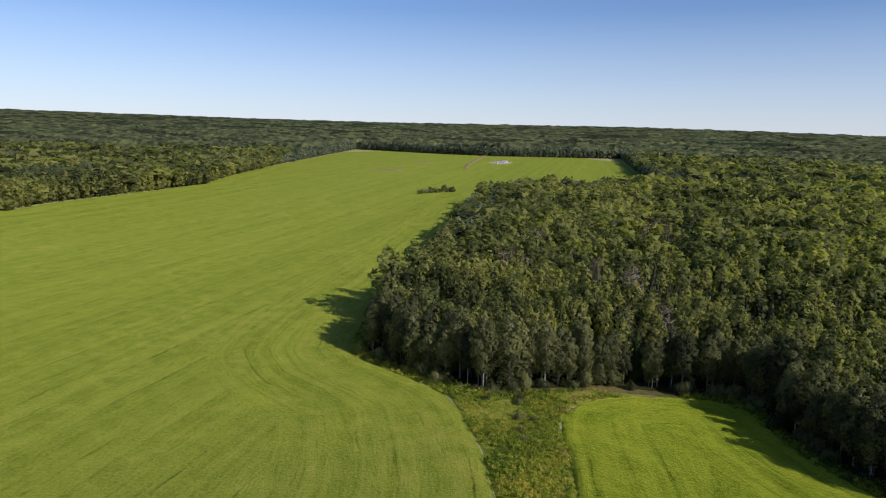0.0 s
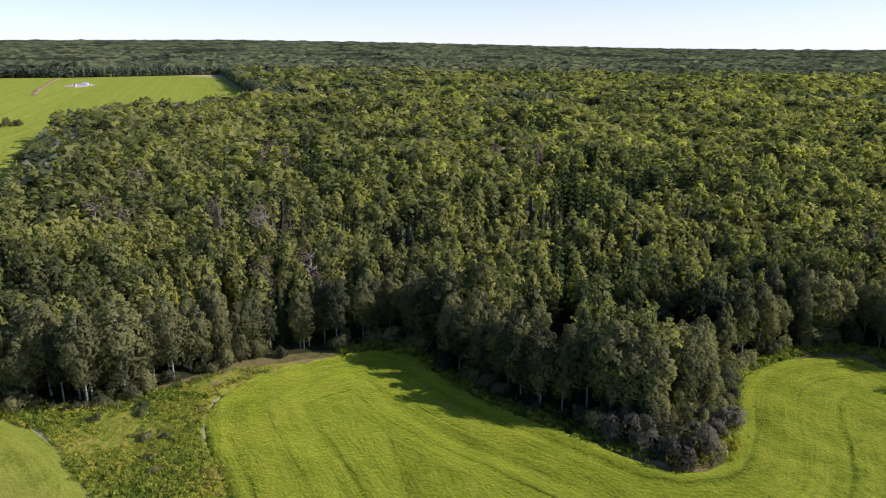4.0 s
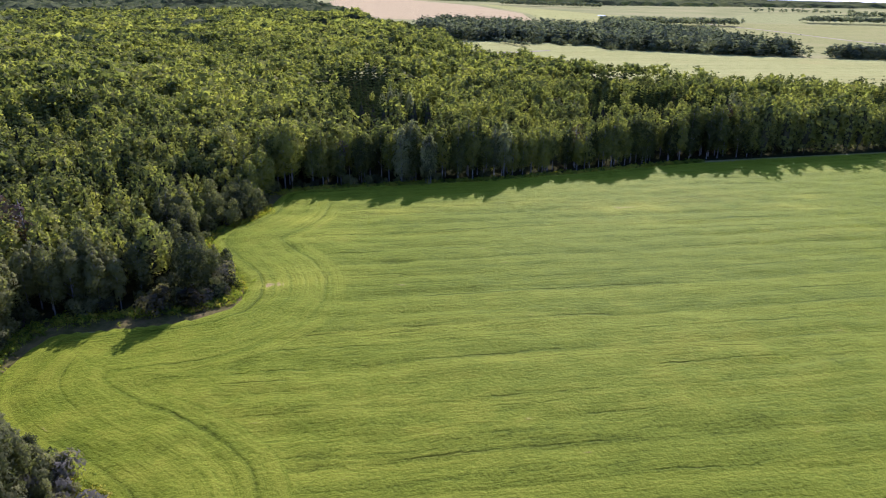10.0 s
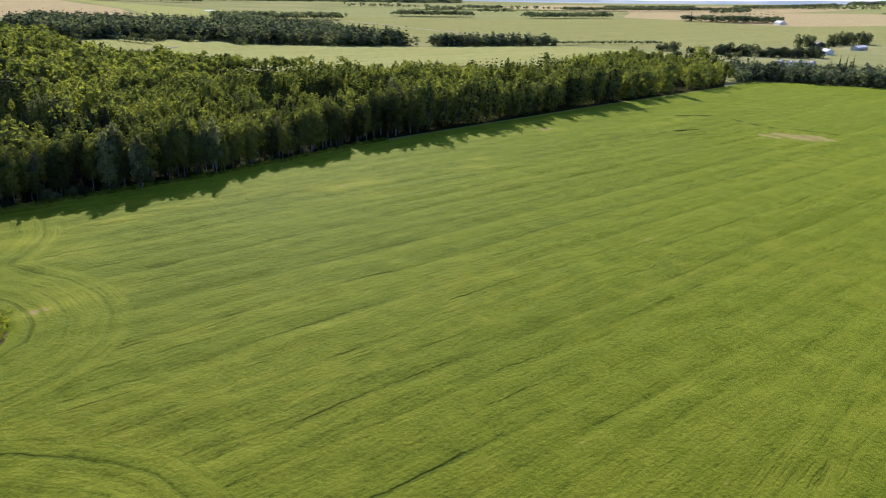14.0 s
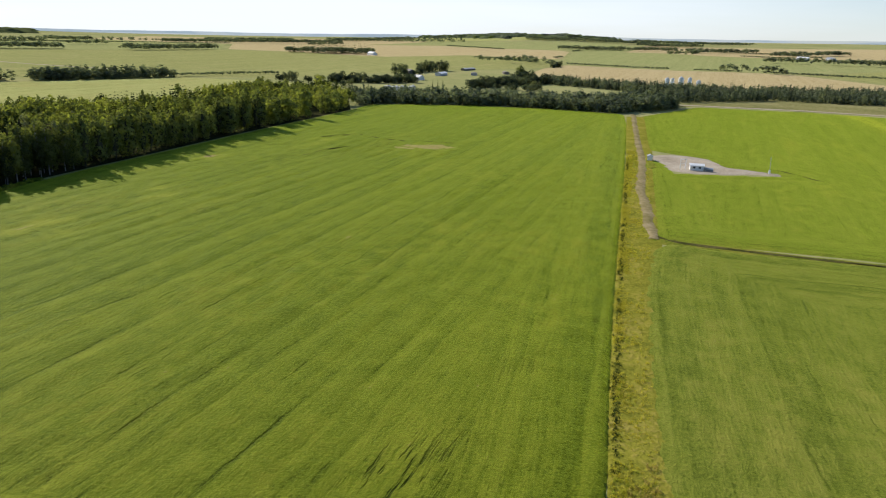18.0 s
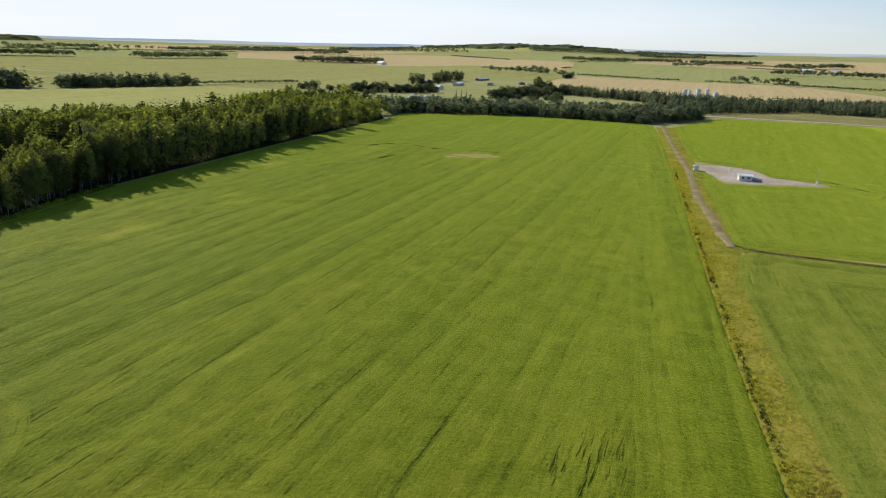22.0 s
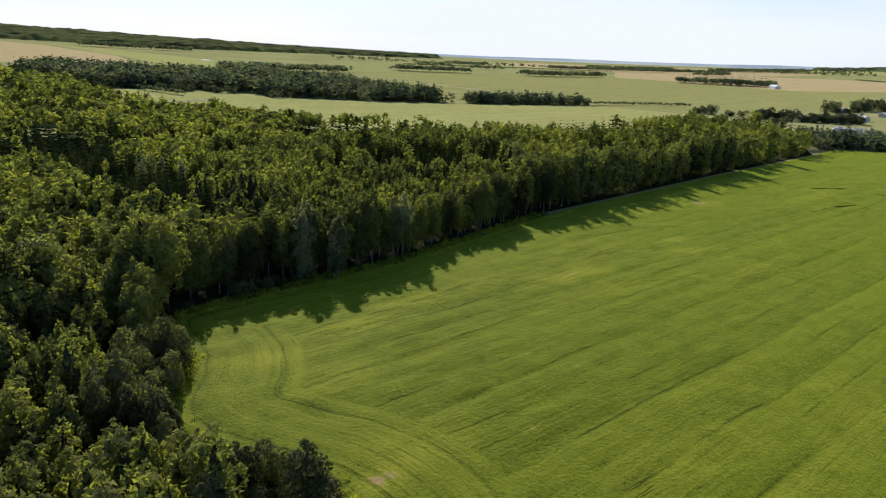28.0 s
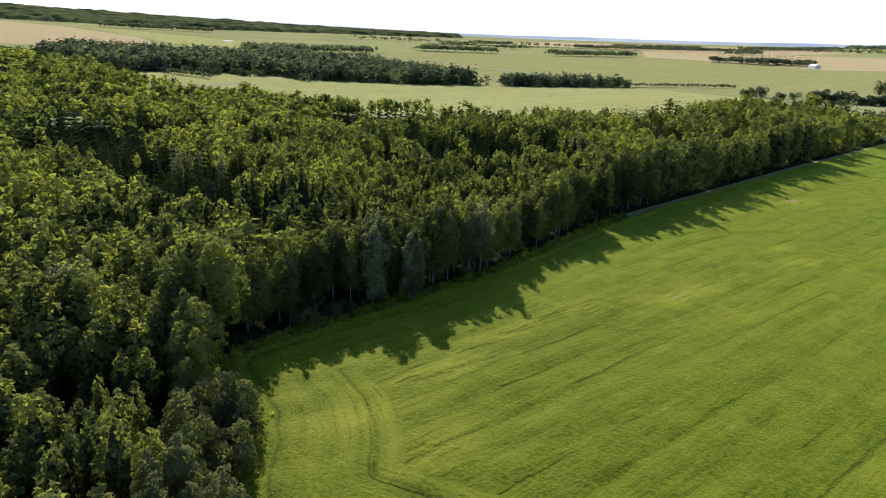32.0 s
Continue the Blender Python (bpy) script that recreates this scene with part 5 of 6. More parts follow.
k = (foc >= 515) & (foc < 1050) & (np.arctan2(tx, ty - 40) > radians(-125)) & (gap_factor(tx, ty) + rng.normal(0, 0.3, len(tx)) < 0.75)
x3, y3 = tx[k], ty[k]
sp = (wobble(x3, y3, 0.02, 21) + rng.normal(0, 0.25, len(x3))) > 0.5
S4, W4, H4 = shapes_of(15, 2.0, 8, 0.55, 1, (1.6, 2.2))
ht = stand_height(x3, y3) * rng.uniform(0.85, 1.2, len(x3))
wood_stuff("distant_woods", "green aspen wood far off", x3[~sp], y3[~sp], S4, H4, 1.9, M_LEAF, ht[~sp])
SP3, SP3H = spruce_shapes(3, 4, 3)
wood_stuff("distant_spruces", "dark spruces in the wood far off", x3[sp], y3[sp], SP3, SP3H, 1.9, M_NEEDLE, ht[sp] * 1.1)


# woods to the skyline: one rough canopy
def canopy(name, poly, r_lo, r_hi, a_lo, a_hi, da, dr, label, mat, clearings=()):
    n = int(math.log(r_hi / r_lo) / dr)
    r = r_lo * np.exp(np.arange(n + 1) * dr)
    a = np.radians(np.arange(a_lo, a_hi, math.degrees(da)))
    R, A = np.meshgrid(r, a, indexing="ij")
    R = R * np.exp(rng.uniform(-0.45, 0.45, R.shape) * dr)
    A = A + rng.uniform(-0.4, 0.4, A.shape) * da
    X, Y = R * np.sin(A), 40 + R * np.cos(A)
    keep = inside(poly, X, Y) & (from_focus(X, Y) > 500)
    for cx, cy, ca, cb in clearings:
        keep &= ((X - cx) / ca) ** 2 + ((Y - cy) / cb) ** 2 > 1
    top = stand_height(X, Y) - 4.0 * (from_focus(X, Y) < 1000) + rng.uniform(-3.6, 2.8, X.shape) * np.clip(900 / R, 0.55, 1) - (rng.uniform(size=X.shape) < 0.1) * 5
    top += np.where(wobble(X, Y, 0.02, 21) + rng.normal(0, 0.3, X.shape) > 0.6, 3.0, 0)
    Z = base(X, Y) + top
    k = len(a)
    i, j = np.meshgrid(np.arange(len(r) - 1), np.arange(k - 1), indexing="ij")
    ok = keep[:-1, :-1] & keep[1:, :-1] & keep[:-1, 1:] & keep[1:, 1:]
    i, j = i[ok], j[ok]
    Fc = np.stack([i * k + j, i * k + j + 1, (i + 1) * k + j + 1, (i + 1) * k + j], 1)
    # the outer trees reach down to the ground
    count = np.bincount(Fc.ravel(), minlength=X.size).reshape(X.shape)
    Z = np.where(count < 4, base(X, Y) - 2.0, Z)
    used, inv = np.unique(Fc, return_inverse=True)
    V = np.stack([X, Y, Z], -1).reshape(-1, 3)[used]
    T = np.clip(rng.normal(0.5, 0.25, len(used)) - 0.15 * np.clip((-70 - V[:, 0]) / 40, 0, 1) - 0.7 * (wobble(V[:, 0], V[:, 1], 0.013, 21) > 0.42), -0.6, 1)
    tagged(new(name, mesh_from(name, V, inv.reshape(-1, 4), mat, {"tint": T})), label, "woods", kind="stuff")


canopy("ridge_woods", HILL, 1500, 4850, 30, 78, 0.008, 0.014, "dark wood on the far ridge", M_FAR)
canopy("hill_woods", HILL_WOOD, 2600, 4400, 98, 124, 0.006, 0.010, "wood with clearings on a low hill, haze painted blue-grey", M_HILL, [(2960, -1130, 120, 40), (2800, -1330, 110, 45), (2920, -1480, 150, 60), (3020, -1010, 60, 26), (3180, -1300, 170, 50), (2790, -1190, 70, 25)])
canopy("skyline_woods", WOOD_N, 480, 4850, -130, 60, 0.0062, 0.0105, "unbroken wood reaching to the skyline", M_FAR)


def tree_wall(name, label, lines, rows, gap, shapes, heights, mat, h, depth=5.0, wide=1.25):
    """Rows of trees along lines."""
    X, Y = [], []
    for ln in lines:
        p = np.asarray(ln, float)
        s = np.concatenate([[0], np.cumsum(np.hypot(*np.diff(p, axis=0).T))])
        for k in range(rows):
            q = np.arange(rng.uniform(0, gap), s[-1], gap)
            q = q + rng.uniform(-0.4, 0.4, len(q)) * gap
            x, y = np.interp(q, s, p[:, 0]), np.interp(q, s, p[:, 1])
            dx, dy = np.interp(q, s, np.gradient(p[:, 0])), np.interp(q, s, np.gradient(p[:, 1]))
            l = np.hypot(dx, dy) + 1e-9
            X.append(x + dy / l * (k + 0.5) * depth + rng.normal(0, 1, len(q)))
            Y.append(y - dx / l * (k + 0.5) * depth + rng.normal(0, 1, len(q)))
    X, Y = np.concatenate(X), np.concatenate(Y)
    wood_stuff(name, label, X, Y, shapes, heights, wide, mat, h * rng.uniform(0.75, 1.15, len(X)))


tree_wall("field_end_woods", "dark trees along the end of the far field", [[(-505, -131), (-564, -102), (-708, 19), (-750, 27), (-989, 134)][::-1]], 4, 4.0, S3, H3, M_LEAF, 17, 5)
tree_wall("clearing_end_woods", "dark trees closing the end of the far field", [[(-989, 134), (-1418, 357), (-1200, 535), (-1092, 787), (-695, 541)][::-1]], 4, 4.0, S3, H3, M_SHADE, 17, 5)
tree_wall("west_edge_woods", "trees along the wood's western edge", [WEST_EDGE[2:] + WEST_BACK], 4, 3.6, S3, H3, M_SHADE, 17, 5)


S5, W5, H5 = shapes_of(88, 1.02, 6, 0.10, 1, (1.6, 2.1))
# belts, copses and groves of the plain
def copse(name, label, poly, gap, shapes, heights, mat, h, share=1.0, wide=1.2):
    x, y = scatter(poly, gap, rng, 0.5)
    k = rng.uniform(size=len(x)) < share
    wood_stuff(name, label, x[k], y[k], shapes, heights, wide, mat, h * rng.uniform(0.6, 1.25, k.sum()))


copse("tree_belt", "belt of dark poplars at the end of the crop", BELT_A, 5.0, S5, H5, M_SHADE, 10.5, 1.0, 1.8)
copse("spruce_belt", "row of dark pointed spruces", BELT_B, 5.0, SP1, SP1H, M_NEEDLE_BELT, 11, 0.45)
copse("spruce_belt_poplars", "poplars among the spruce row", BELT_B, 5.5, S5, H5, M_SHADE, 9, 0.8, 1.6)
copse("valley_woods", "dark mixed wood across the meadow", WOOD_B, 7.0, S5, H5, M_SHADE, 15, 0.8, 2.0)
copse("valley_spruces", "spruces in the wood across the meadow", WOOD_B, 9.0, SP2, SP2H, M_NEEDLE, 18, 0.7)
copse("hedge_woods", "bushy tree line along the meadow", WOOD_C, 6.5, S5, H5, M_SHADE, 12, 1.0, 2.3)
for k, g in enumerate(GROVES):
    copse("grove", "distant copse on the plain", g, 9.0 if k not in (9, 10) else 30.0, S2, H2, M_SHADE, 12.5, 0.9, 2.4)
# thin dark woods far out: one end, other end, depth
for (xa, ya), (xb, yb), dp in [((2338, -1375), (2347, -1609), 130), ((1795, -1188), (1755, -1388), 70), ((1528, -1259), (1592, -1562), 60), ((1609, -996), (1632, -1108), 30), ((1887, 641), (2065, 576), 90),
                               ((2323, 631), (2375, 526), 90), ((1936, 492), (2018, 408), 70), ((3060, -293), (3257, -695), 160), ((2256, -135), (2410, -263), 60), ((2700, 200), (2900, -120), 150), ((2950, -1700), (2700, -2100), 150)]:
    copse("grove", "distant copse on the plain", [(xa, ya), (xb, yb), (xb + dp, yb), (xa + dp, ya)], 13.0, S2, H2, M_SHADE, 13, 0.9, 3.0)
copse("grove_spruces", "dark spruces in a distant copse", GROVES[1], 12.0, SP2, SP2H, M_NEEDLE, 22, 0.8)


# ---- weeds of the grass strip ----
def weed_shapes(count, n, h, w, size):
    out = []
    for i in range(count):
        c = np.stack([near_r.normal(0, w * 0.4, 3), near_r.normal(0, w * 0.4, 3), near_r.uniform(0.25, 0.6, 3) * h], 1)
        v, f, _ = sprays(near_r, c, near_r.uniform(0.35, 0.55, 3) * w, n, size, 0.8)
        v[:, 2] = np.maximum(v[:, 2], 0.0)
        out.append((v, f))
    return out


wx, wy = scatter(strip, 0.66, rng, 0.3, 0.5, (-145, -150, 290, 95))
keep = (np.hypot(wx - 110, wy + 66) > 5) & (wobble(wx, wy, 0.25, 3) + rng.normal(0, 0.4, len(wx)) > -0.25)
track_far = np.minimum(edge_near(ROAD, wx, wy, False)[0], edge_near([(-80, 85.5), (-86.5, 80), (-92.5, 70), (-93, 60)], wx, wy, False)[0])
keep &= track_far > 2.2
keep &= (wx < -38) | (edge_near(STRIP_N, wx, wy, False)[0] < 3.2) | (rng.uniform(size=len(wx)) < 0.35)
wx, wy = wx[keep], wy[keep]
WS = weed_shapes(5, 34, 0.7, 0.95, 0.19)
kind = rng.randint(0, 5, len(wx))
sc = rng.uniform(0.5, 1.15, len(wx)) * np.where(wx > -38, 0.65, 1.0) * (1 + 0.35 * wobble(wx, wy, 0.12, 9))
V, Fc, T, _ = plant(WS, wx, wy, rng.uniform(0, 6.28, len(wx)), sc, sc, kind)
T = T - 0.12 * np.clip((-30 - V[:, 0]) / 30, 0, 1) + 0.5 * np.clip((V[:, 0] + 45) / 20, 0, 1)
tagged(new("weeds", mesh_from("weeds", V, Fc, M_WEED, {"tint": T})), "tall mixed weeds on the strip between the crops", "weeds", kind="stuff")
for k, (x, y, h) in enumerate([(-101, 44, 1.6), (-104, 41, 1.4), (-99, 46, 1.2), (-92, 47, 1.6), (-95, 49, 1.3), (-107, 39, 1.5), (-84, 43, 1.7), (-82, 45, 1.3), (-74, 38, 1.4), (-78, 40, 1.1), (-68, 37, 1.0), (-97, 41, 1.3)]):
    tree_object("willow_bush", SHRUBS[k % 5], "low grey-green willow bush among the weeds", "bush", "bushes of the strip", x, y, h, 1.5, k)
for nm, poly, lab in (("dry_grass", [(-30, 14), (-9, 3.5), (4, -4), (2, 2), (-9, 9.5), (-28, 20)], "tall brown dry grass on the strip"), ("dry_grass", [(-72, 37), (-61, 38), (-58, 46), (-68, 46)], "patch of brown dry grass among the weeds"), ("dry_grass", [(-92, 60), (-84, 52), (-80, 58), (-86, 68), (-93, 72)], "pale dry grass beside the headland")):
    gx, gy = scatter(poly, 0.55, rng, 0.2, 0.5)
    kp = wobble(gx, gy, 0.5, 5) + rng.normal(0, 0.4, len(gx)) > 0.55
    gx, gy = gx[kp], gy[kp]
    sc = rng.uniform(0.5, 1.0, len(gx))
    V, Fc, T, _ = plant(WS, gx, gy, rng.uniform(0, 6.28, len(gx)), sc * 0.8, sc, rng.randint(0, 5, len(gx)))
    tagged(new(nm, mesh_from(nm, V, Fc, M_DRY, {"tint": T})), lab, "dry grass", kind="stuff")
# scrub along the ditch north of the strip, its dark colour painting in ditch shade
ln = np.array(STRIP_N[1:10], float) + (-0.6, -1.0)
s = np.concatenate([[0], np.cumsum(np.hypot(*np.diff(ln, axis=0).T))])
q = np.arange(0, s[-1], 0.5)
q = q[(wobble(q, q * 0.3, 0.21, 1) + rng.normal(0, 0.4, len(q))) > -0.15]
dx_, dy_ = np.interp(q, s, ln[:, 0]) + rng.normal(0, 0.3, len(q)), np.interp(q, s, ln[:, 1]) + rng.normal(0, 0.3, len(q))
kind = rng.randint(0, 5, len(q))
sc = rng.uniform(0.4, 0.8, len(q))
V, Fc, T, _ = plant(WS, dx_, dy_, rng.uniform(0, 6.28, len(q)), sc, sc, kind)
tagged(new("ditch_scrub", mesh_from("ditch_scrub", V, Fc, M_NEEDLE, {"tint": T})), "scrub along the ditch beside the crop, darkened for its shade", "scrub", kind="stuff")
# weedy margin between the crop and the wood
for nm, lnp, n in (("margin_weeds", [(x + 0.7, y - 1.7) for x, y in COVE], 2000), ("north_margin_weeds", [(x - 1, y - 1.5) for x, y in NORTH_EDGE[:5]], 1100), ("west_margin_weeds", WEST_FRONT + [(-164, 31), (-208, 55), (-250, 79)], 800)):
    p = np.array(lnp, float)
    s = np.concatenate([[0], np.cumsum(np.hypot(*np.diff(p, axis=0).T))])
    q = rng.uniform(0, s[-1], n)
    x, y = np.interp(q, s, p[:, 0]) + rng.normal(0, 1.3, n), np.interp(q, s, p[:, 1]) + rng.normal(0, 1.3, n)
    sc = rng.uniform(0.6, 1.4, n)
    V, Fc, T, _ = plant(WS, x, y, rng.uniform(0, 6.28, n), sc, sc, rng.randint(0, 5, n))
    tagged(new(nm, mesh_from(nm, V, Fc, M_WEED, {"tint": T})), "tall weeds between crop and wood", "weeds", kind="stuff")


# ---- buildings, bins, equipment ----
def box_bm(sx, sy, sz, at=(0, 0, 0), bevel=0.0):
    bm = bmesh.new()
    bmesh.ops.create_cube(bm, size=1, matrix=Matrix.Translation((at[0], at[1], at[2] + sz / 2)) @ Matrix.Diagonal((sx, sy, sz, 1)))
    if bevel:
        bmesh.ops.bevel(bm, geom=bm.edges[:], offset=bevel, segments=2, affect="EDGES")
    return bm


def gable_bm(sx, sy, rise, z, over=0.4, thick=0.12):
    """A pitched roof, ridge along x."""
    bm = bmesh.new()
    hx, hy = sx / 2 + over, sy / 2 + over
    drop = rise * over / (sy / 2)
    prof = [(-hy, z - drop), (0, z + rise), (hy, z - drop), (hy, z - drop + thick), (0, z + rise + thick * 1.3), (-hy, z - drop + thick)]
    a = [bm.verts.new((-hx, y, zz)) for y, zz in prof]
    b = [bm.verts.new((hx, y, zz)) for y, zz in prof]
    bm.faces.new(a)
    bm.faces.new(b[::-1])
    for i in range(6):
        bm.faces.new((a[i], b[i], b[(i + 1) % 6], a[(i + 1) % 6]))
    bmesh.ops.recalc_face_normals(bm, faces=bm.faces[:])
    return bm


def house_walls_bm(sx, sy, h, rise):
    bm = bmesh.new()
    rows = [(-sy / 2, 0), (sy / 2, 0), (sy / 2, h), (0, h + rise), (-sy / 2, h)]
    a = [bm.verts.new((-sx / 2, y, z)) for y, z in rows]
    b = [bm.verts.new((sx / 2, y, z)) for y, z in rows]
    bm.faces.new(a)
    bm.faces.new(b)
    for i in range(5):
        bm.faces.new((a[i], b[i], b[(i + 1) % 5], a[(i + 1) % 5]))
    bmesh.ops.recalc_face_normals(bm, faces=bm.faces[:])
    return bm


def cyl_bm(r0, r1, h, at=(0, 0, 0), seg=20, tilt=None):
    bm = bmesh.new()
    m = Matrix.Translation(at) @ (tilt or Matrix()) @ Matrix.Translation((0, 0, h / 2))
    bmesh.ops.create_cone(bm, cap_ends=True, segments=seg, radius1=r0, radius2=max(r1, 0.001), depth=h, matrix=m)
    return bm


def building(name, label, category, x, y, rz, sx, sy, h, rise, wall, roof, windows=3, door=True):
    t = thing(name, label, category, x, y, None, rz)
    wl = part("wall", house_walls_bm(sx, sy, h, rise), wall, t)
    part("roof", gable_bm(sx, sy, rise, h + 0.02), roof, t)
    for side in (-1, 1):
        for i in range(windows):
            px = -sx / 2 + (i + 0.7) * sx / (windows + 0.4)
            w = part("window", box_bm(1.3, 0.10, 1.1, (px, side * (sy / 2 + 0.03), h * 0.42)), M_WHITE, wl, "white framed window")
            part("pane", box_bm(1.1, 0.05, 0.9, (px, side * (sy / 2 + 0.08), h * 0.42 + 0.1)), M_DARKM, w)
    if door:
        part("door", box_bm(1.0 if h < 4 else 3.2, 0.12, 2.05 if h < 4 else 3.2, (sx * 0.18, -sy / 2 - 0.03, 0)), M_GREY, t, "grey door")
    return t


def grain_bin(x, y, r, h, label="round galvanised grain bin with a cone roof", mat=None):
    t = thing("grain_bin", label, "grain bin", x, y, None, 0, "grain bins")
    body = part("body", cyl_bm(r, r, h, seg=28), mat or M_STEEL, t)
    for k in range(1, 6):
        bm = bmesh.new()
        bmesh.ops.create_cone(bm, cap_ends=False, segments=28, radius1=r + 0.035, radius2=r + 0.035, depth=0.1, matrix=Matrix.Translation((0, 0, h * k / 6)))
        part("band", bm, mat or M_STEEL, body)
    roof = part("roof", cyl_bm(r + 0.12, 0.35, r * 0.55, (0, 0, h), 28), M_TIN, t)
    part("cap", cyl_bm(0.38, 0.34, 0.3, (0, 0, h + r * 0.55), 12), M_STEEL, roof)
    part("door", box_bm(0.9, 0.12, 1.8, (0, -r - 0.01, 0.3)), M_GREY, t)
    part("ladder", box_bm(0.4, 0.08, h, (r * 0.7, -r * 0.72 - 0.06, 0)), M_GREY, t)


for k in range(8):
    f = k / 7
    grain_bin(618 - 2 * f + (k % 2) * 5, -74 - 28 * f, (2.3, 2.6, 2.4)[k % 3], (4.6, 5.2, 4.9)[k % 3])
for k, (x, y) in enumerate([(681, -420), (689, -432), (680, -437.5), (688, -444), (680, -449.5), (676, -459)]):
    grain_bin(x, y, (2.6, 2.3, 2.7)[k % 3], (10.5, 9.5, 11.5, 10.0, 11.0, 8.0)[k], "tall white grain bin with a cone roof", M_WHITE)
building("farmhouse", "white farmhouse with a blue-grey roof", "house", 786, -146, 25, 11, 8, 3.4, 2.4, M_WHITE, M_TIN)
building("farm_shed", "long low shed with a pale roof", "shed", 870, -196, -35, 26, 8, 3.2, 1.4, M_TIN, M_WHITE, 4)
building("barn", "dark weathered wooden barn by the farmhouse", "barn", 905, -160, 15, 14, 9, 3.6, 2.4, M_WOODP, M_WOODP, 2)
building("farm_shed", "small grey machine shed", "shed", 880, -245, -20, 12, 8, 2.8, 1.2, M_GREY, M_WOODP, 2)
building("farm_shed", "long low open-sided cattle shed", "shed", 992, -270, -50, 30, 7, 2.6, 1.2, M_WOODP, M_TIN, 3)
building("farm_shed", "small pale machine shed", "shed", 905, -300, -10, 14, 8, 2.8, 1.2, M_WOODP, M_WOODP, 2)
building("far_house", "distant white farm building", "house", 1391, -1219, 30, 26, 12, 5, 3, M_WHITE, M_WHITE)
building("far_house", "distant white farm building", "house", 1354, -1265, 10, 20, 11, 5, 3, M_WHITE, M_GREY)
building("far_house", "distant long white shed", "shed", 746, -1088, -55, 34, 12, 4, 2.4, M_WHITE, M_WHITE)
building("far_house", "white shed in the far copse", "shed", 1548, -214, 20, 22, 12, 5, 3, M_WHITE, M_WHITE)

# well pad: housing with a pipe frame, a small meter shed, a vent stack
w = building("well_housing", "white well housing with dark louvred openings", "equipment shed", 220, -154, 62, 6.2, 4.0, 2.6, 0.6, M_WHITE, M_WHITE, 2)
fr = thing("pipe_frame", "white steel pipe frame beside the well housing", "pipe frame", 222.5, -148.0, None, 62)
for dx in (-1.2, 1.2):
    for s_ in (-1, 1):
        part("leg", cyl_bm(0.09, 0.09, 5.2, (dx, s_ * 1.6, 0), 8, Matrix.Rotation(radians(16 * s_), 4, "X")), M_WHITE, fr)
part("beam", box_bm(2.9, 0.22, 0.24, (0, 0, 4.85)), M_WHITE, fr)
for z in (1.4, 3.0):
    part("rail", box_bm(2.6, 0.1, 0.1, (0, 1.6 - z * 0.29, z)), M_WHITE, fr)
building("meter_shed", "small white meter shed at the pad's corner", "shed", 247, -144.5, -28, 2.8, 2.4, 2.3, 0.6, M_WHITE, M_GREY, 1)
tk = thing("tank", "small grey horizontal tank on the pad", "tank", 216, -158, None, 40)
part("shell", cyl_bm(0.8, 0.8, 4.2, (-2.1, 0, 1.2), 18, Matrix.Rotation(radians(90), 4, "Y")), M_GREY, tk)
for dx in (-1.3, 1.3):
    part("saddle", box_bm(0.25, 1.3, 0.7, (dx, 0, 0)), M_STEEL, tk)
vs = thing("vent_stack", "thin white vent stack with a wider base", "vent stack", 208, -186, None, 0)
part("base", cyl_bm(0.55, 0.45, 2.0, seg=12), M_WHITE, vs)
part("pipe", cyl_bm(0.13, 0.08, 6.5, (0, 0, 1.9), 8, Matrix.Rotation(radians(4), 4, "Y")), M_STEEL, vs)
part("collar", cyl_bm(0.3, 0.3, 0.2, (0, 0, 1.9), 12), M_STEEL, vs)
for x, y in ((137, -93), (132, -101), (133, -126)):
    tree_object("willow_bush", WILLOWS[1], "small dark bush standing in the crop", "bush", "bushes in the crop", x, y, 1.0, 0.8, 1.0)

# gas plant far to the north
building("plant_hall", "white plant hall in a forest clearing", "plant building", 82, 1560, 8, 34, 18, 16, 4, M_WHITE, M_WHITE, 3)
building("plant_hall", "low white plant shed in a forest clearing", "plant building", 40, 1565, 0, 24, 12, 15, 3, M_WHITE, M_GREY, 2)
for k, dx in enumerate((0, 9, 17)):
    st = thing("storage_silo", "white storage silo beside the plant hall", "silo", 88 + dx, 1548, None, 0, "plant silos")
    part("shell", cyl_bm(3.0, 3.0, 26 - 2 * k, seg=20), M_WHITE, st)
    part("dome", cyl_bm(3.0, 0.5, 1.6, (0, 0, 26 - 2 * k), 20), M_STEEL, st)
ms = thing("radio_mast", "tall red and white lattice mast above the wood", "mast", 30, 1555, None, 0)
for k in range(8):
    for cx, cy in ((-1, -0.7), (1, -0.7), (0, 1)):
        part("chord", cyl_bm(0.28, 0.28, 7.0, (cx, cy, k * 7.0), 6), M_RED if k % 2 else M_WHITE, ms)
    part("brace", cyl_bm(0.15, 0.15, 7.2, (-1, -0.7, k * 7.0), 5, Matrix.Rotation(radians(16), 4, "Y")), M_STEEL, ms)
ms2 = thing("flare_stack", "slim grey stack beside the plant", "stack", 60, 1550, None, 0)
part("pipe", cyl_bm(0.9, 0.5, 36, seg=12), M_STEEL, ms2)

# equipment on the far western pad
building("pad_shed", "pale grey equipment shed on the far pad", "shed", -990, 486, 60, 8, 5, 3.2, 0.9, M_TIN, M_GREY, 1)
building("pad_shed", "small white shed on the far pad", "shed", -1008, 500, 60, 8, 5, 3.5, 1.0, M_WHITE, M_GREY, 1)
pv = thing("storage_tank", "upright pale grey tank on the far pad", "tank", -984, 474, None, 0)
part("shell", cyl_bm(1.8, 1.8, 4.5, seg=20), M_TIN, pv)
part("roof", cyl_bm(1.9, 0.3, 0.7, (0, 0, 4.5), 20), M_STEEL, pv)

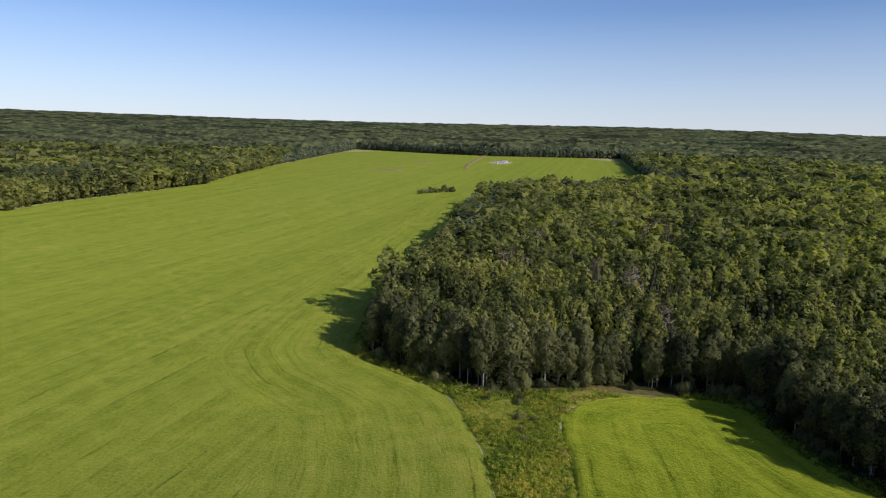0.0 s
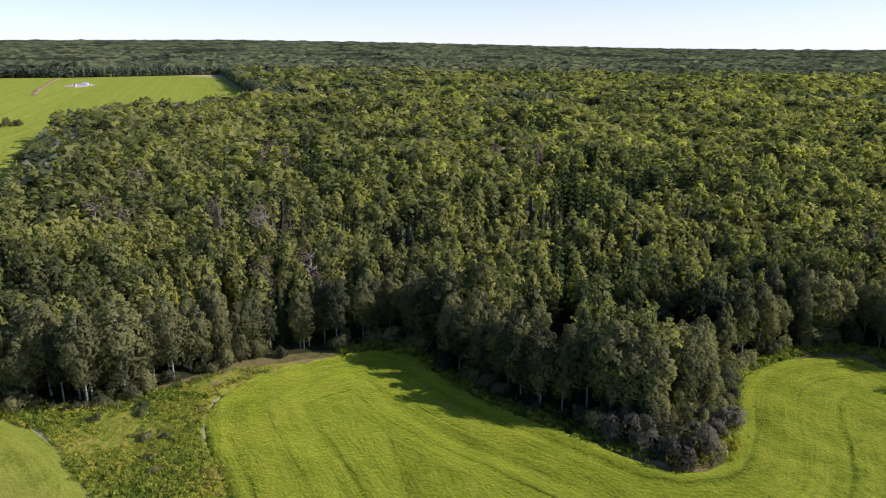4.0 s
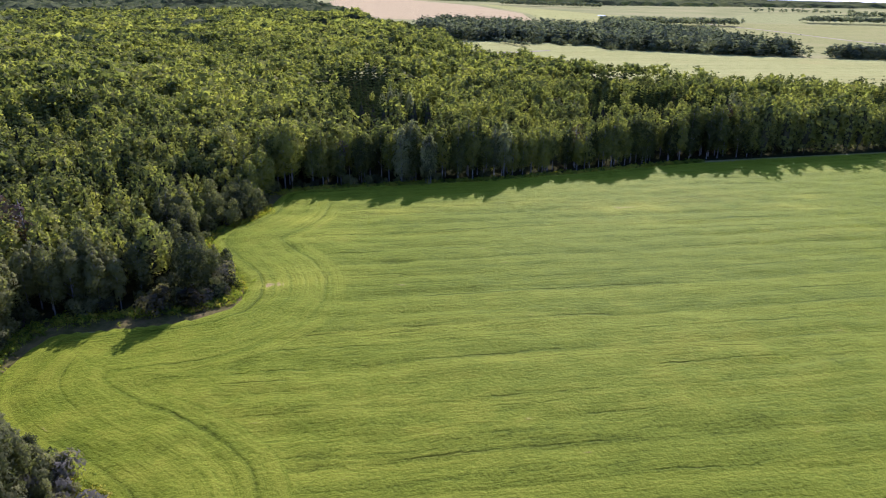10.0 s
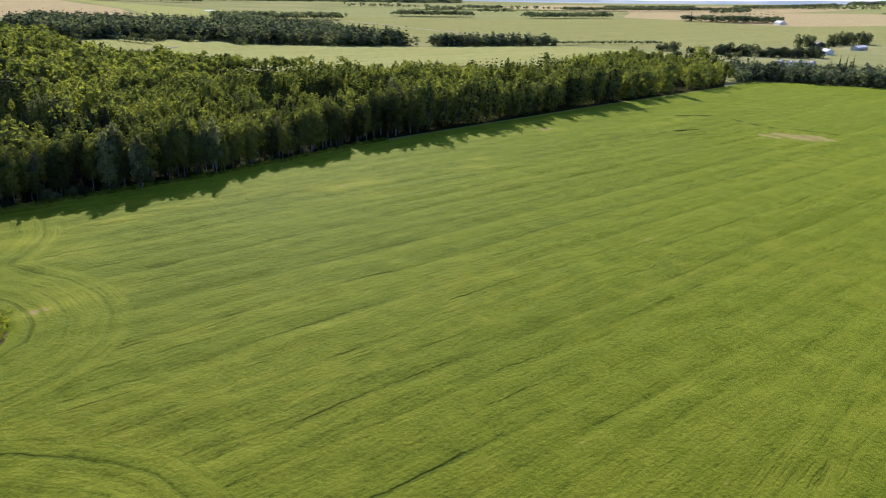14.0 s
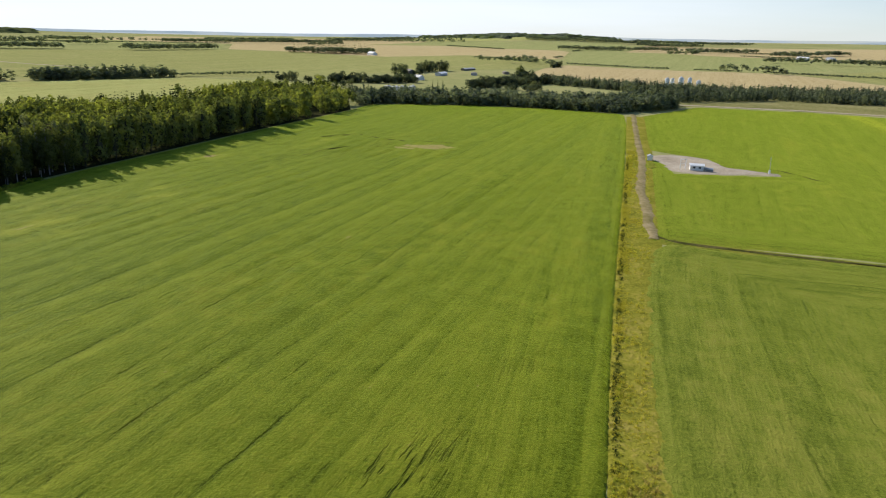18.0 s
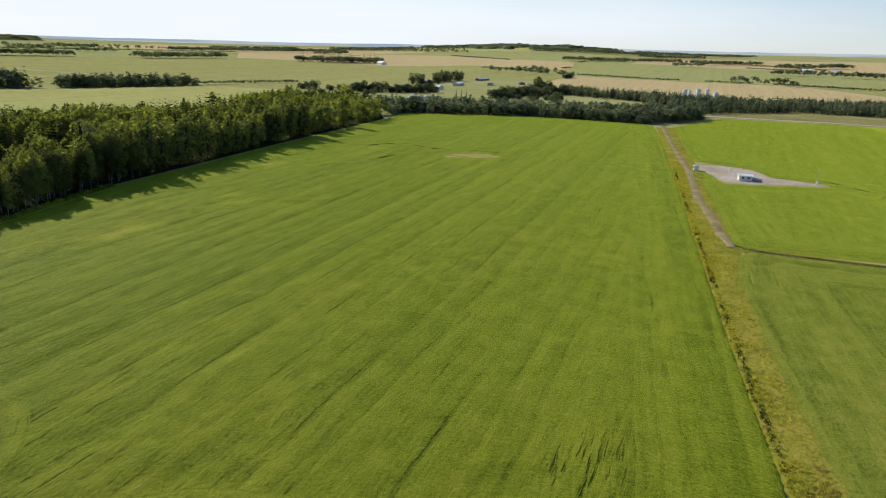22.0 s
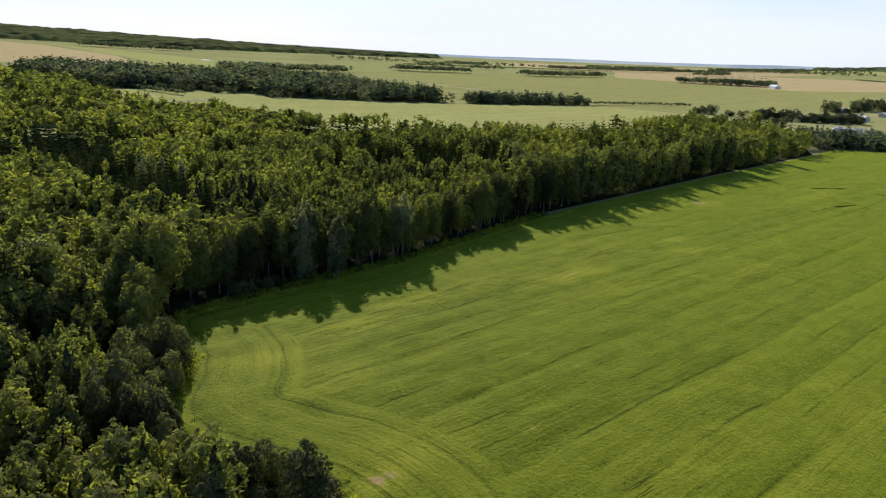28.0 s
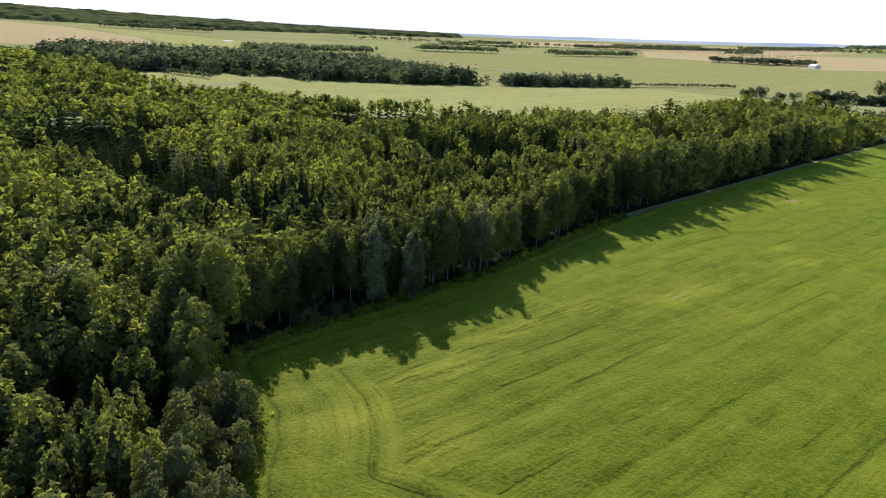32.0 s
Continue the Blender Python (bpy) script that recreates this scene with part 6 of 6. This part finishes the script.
# single trees and bushes in the open
for k in range(16):
    f = k / 15
    x, y = -603 - 8 * f + rng.normal(0, 2.0), 206 + 40 * f + rng.normal(0, 1.0)
    tall = k in (9, 10, 11)
    tree_object("aspen_tree" if tall else "willow_bush", ASPENS[k % 10] if tall else SHRUBS[k % 5], "young aspen in an island of bushes" if tall else "bushy willow of an island in the crop",
                "tree" if tall else "bush", "island bushes", x, y, rng.uniform(7.5, 9.5) if tall else rng.uniform(4, 6), 1.2 if tall else 1.0, k)
tree_object("poplar_tree", ASPENS[3], "tall broad poplar behind the tree belt", "tree", "poplars of the plain", 787, -277, 19, 1.7, 1.0)
# round bushes about the farm and behind the belts: from, to, how many, height
for (xa, ya), (xb, yb), n, h in [((764, 24), (757, 4), 3, 8.5), ((748, -12), (744, -22), 2, 8.5), ((740, -34), (732, -66), 10, 9.0), ((730, -72), (742, -132), 16, 9.0), ((772, -126), (800, -150), 5, 7),
                                 ((664, -177), (700, -212), 12, 8.5), ((700, -205), (740, -262), 16, 9.5), ((650, -200), (640, -250), 9, 7.5), ((740, -258), (806, -296), 12, 10), ((694, -228), (740, -290), 14, 9), ((760, -290), (770, -330), 7, 8), ((1056, -436), (1104, -474), 5, 8), ((880, -150), (940, -196), 5, 7), ((676, 10), (690, -60), 5, 6), ((576, 547), (603, 466), 12, 6.5), ((592, 432), (613, 408), 4, 6.5)]:
    for k in range(n):
        f = (k + 0.5) / n
        x, y = xa + (xb - xa) * f + rng.normal(0, 4), yb * f + ya * (1 - f) + rng.normal(0, 3)
        tree_object("bush", FARM_BUSHES[k % 5], "dark round bush on the open plain", "bush", "bushes of the plain", x, y, h * rng.uniform(0.75, 1.2), rng.uniform(1.1, 1.5), k)
FARM_SPRUCE = [(900, -150), (893, -146), (882, -136), (938, -182), (944, -190), (950, -197), (956, -203), (940, -197), (965, -212), (969, -219), (962, -222), (972, -228), (637, -126), (636, -131), (635, -136)]
for k, (x, y) in enumerate(FARM_SPRUCE):
    if k < 12:
        tree_object("poplar_tree", FARM_BUSHES[k % 5], "tall dark dense tree sheltering the farm", "tree", "farm trees", x, y, rng.uniform(13, 16), 0.75, k)
    else:
        tree_object("spruce_tree", SPRUCES[k % 4], "slim dark spruce beside the grain bins", "tree", "farm spruces", x, y, 11, 0.6, k)
# hedge lines on the plain
HEDGES = [[(1432, -416), (1387, -457), (1340, -464), (1234, -482)], [(1170, -514), (1130, -546), (1067, -580), (1020, -632)], [(992, -660), (975, -690), (955, -725)], [(930, -750), (860, -780), (790, -830), (720, -850)],
          [(1440, -602), (1478, -634)], [(1893, -854), (2005, -932), (2030, -1030), (1960, -1060)], [(2013, -1335), (1873, -1330), (1752, -1377), (1604, -1371), (1450, -1330)],
          [(800, 135), (840, 70), (860, 20)], [(575, 560), (560, 520), (545, 480)], [(2000, 700), (2300, 420), (2420, 110)], [(2050, -700), (2270, -655), (2420, -620)], [(1560, -1180), (1440, -1222)]]
tree_wall("hedge", "bushy hedge lines between far fields", HEDGES, 2, 3.4, S2, H2, M_SHADE, 5.0, 4, 2.4)
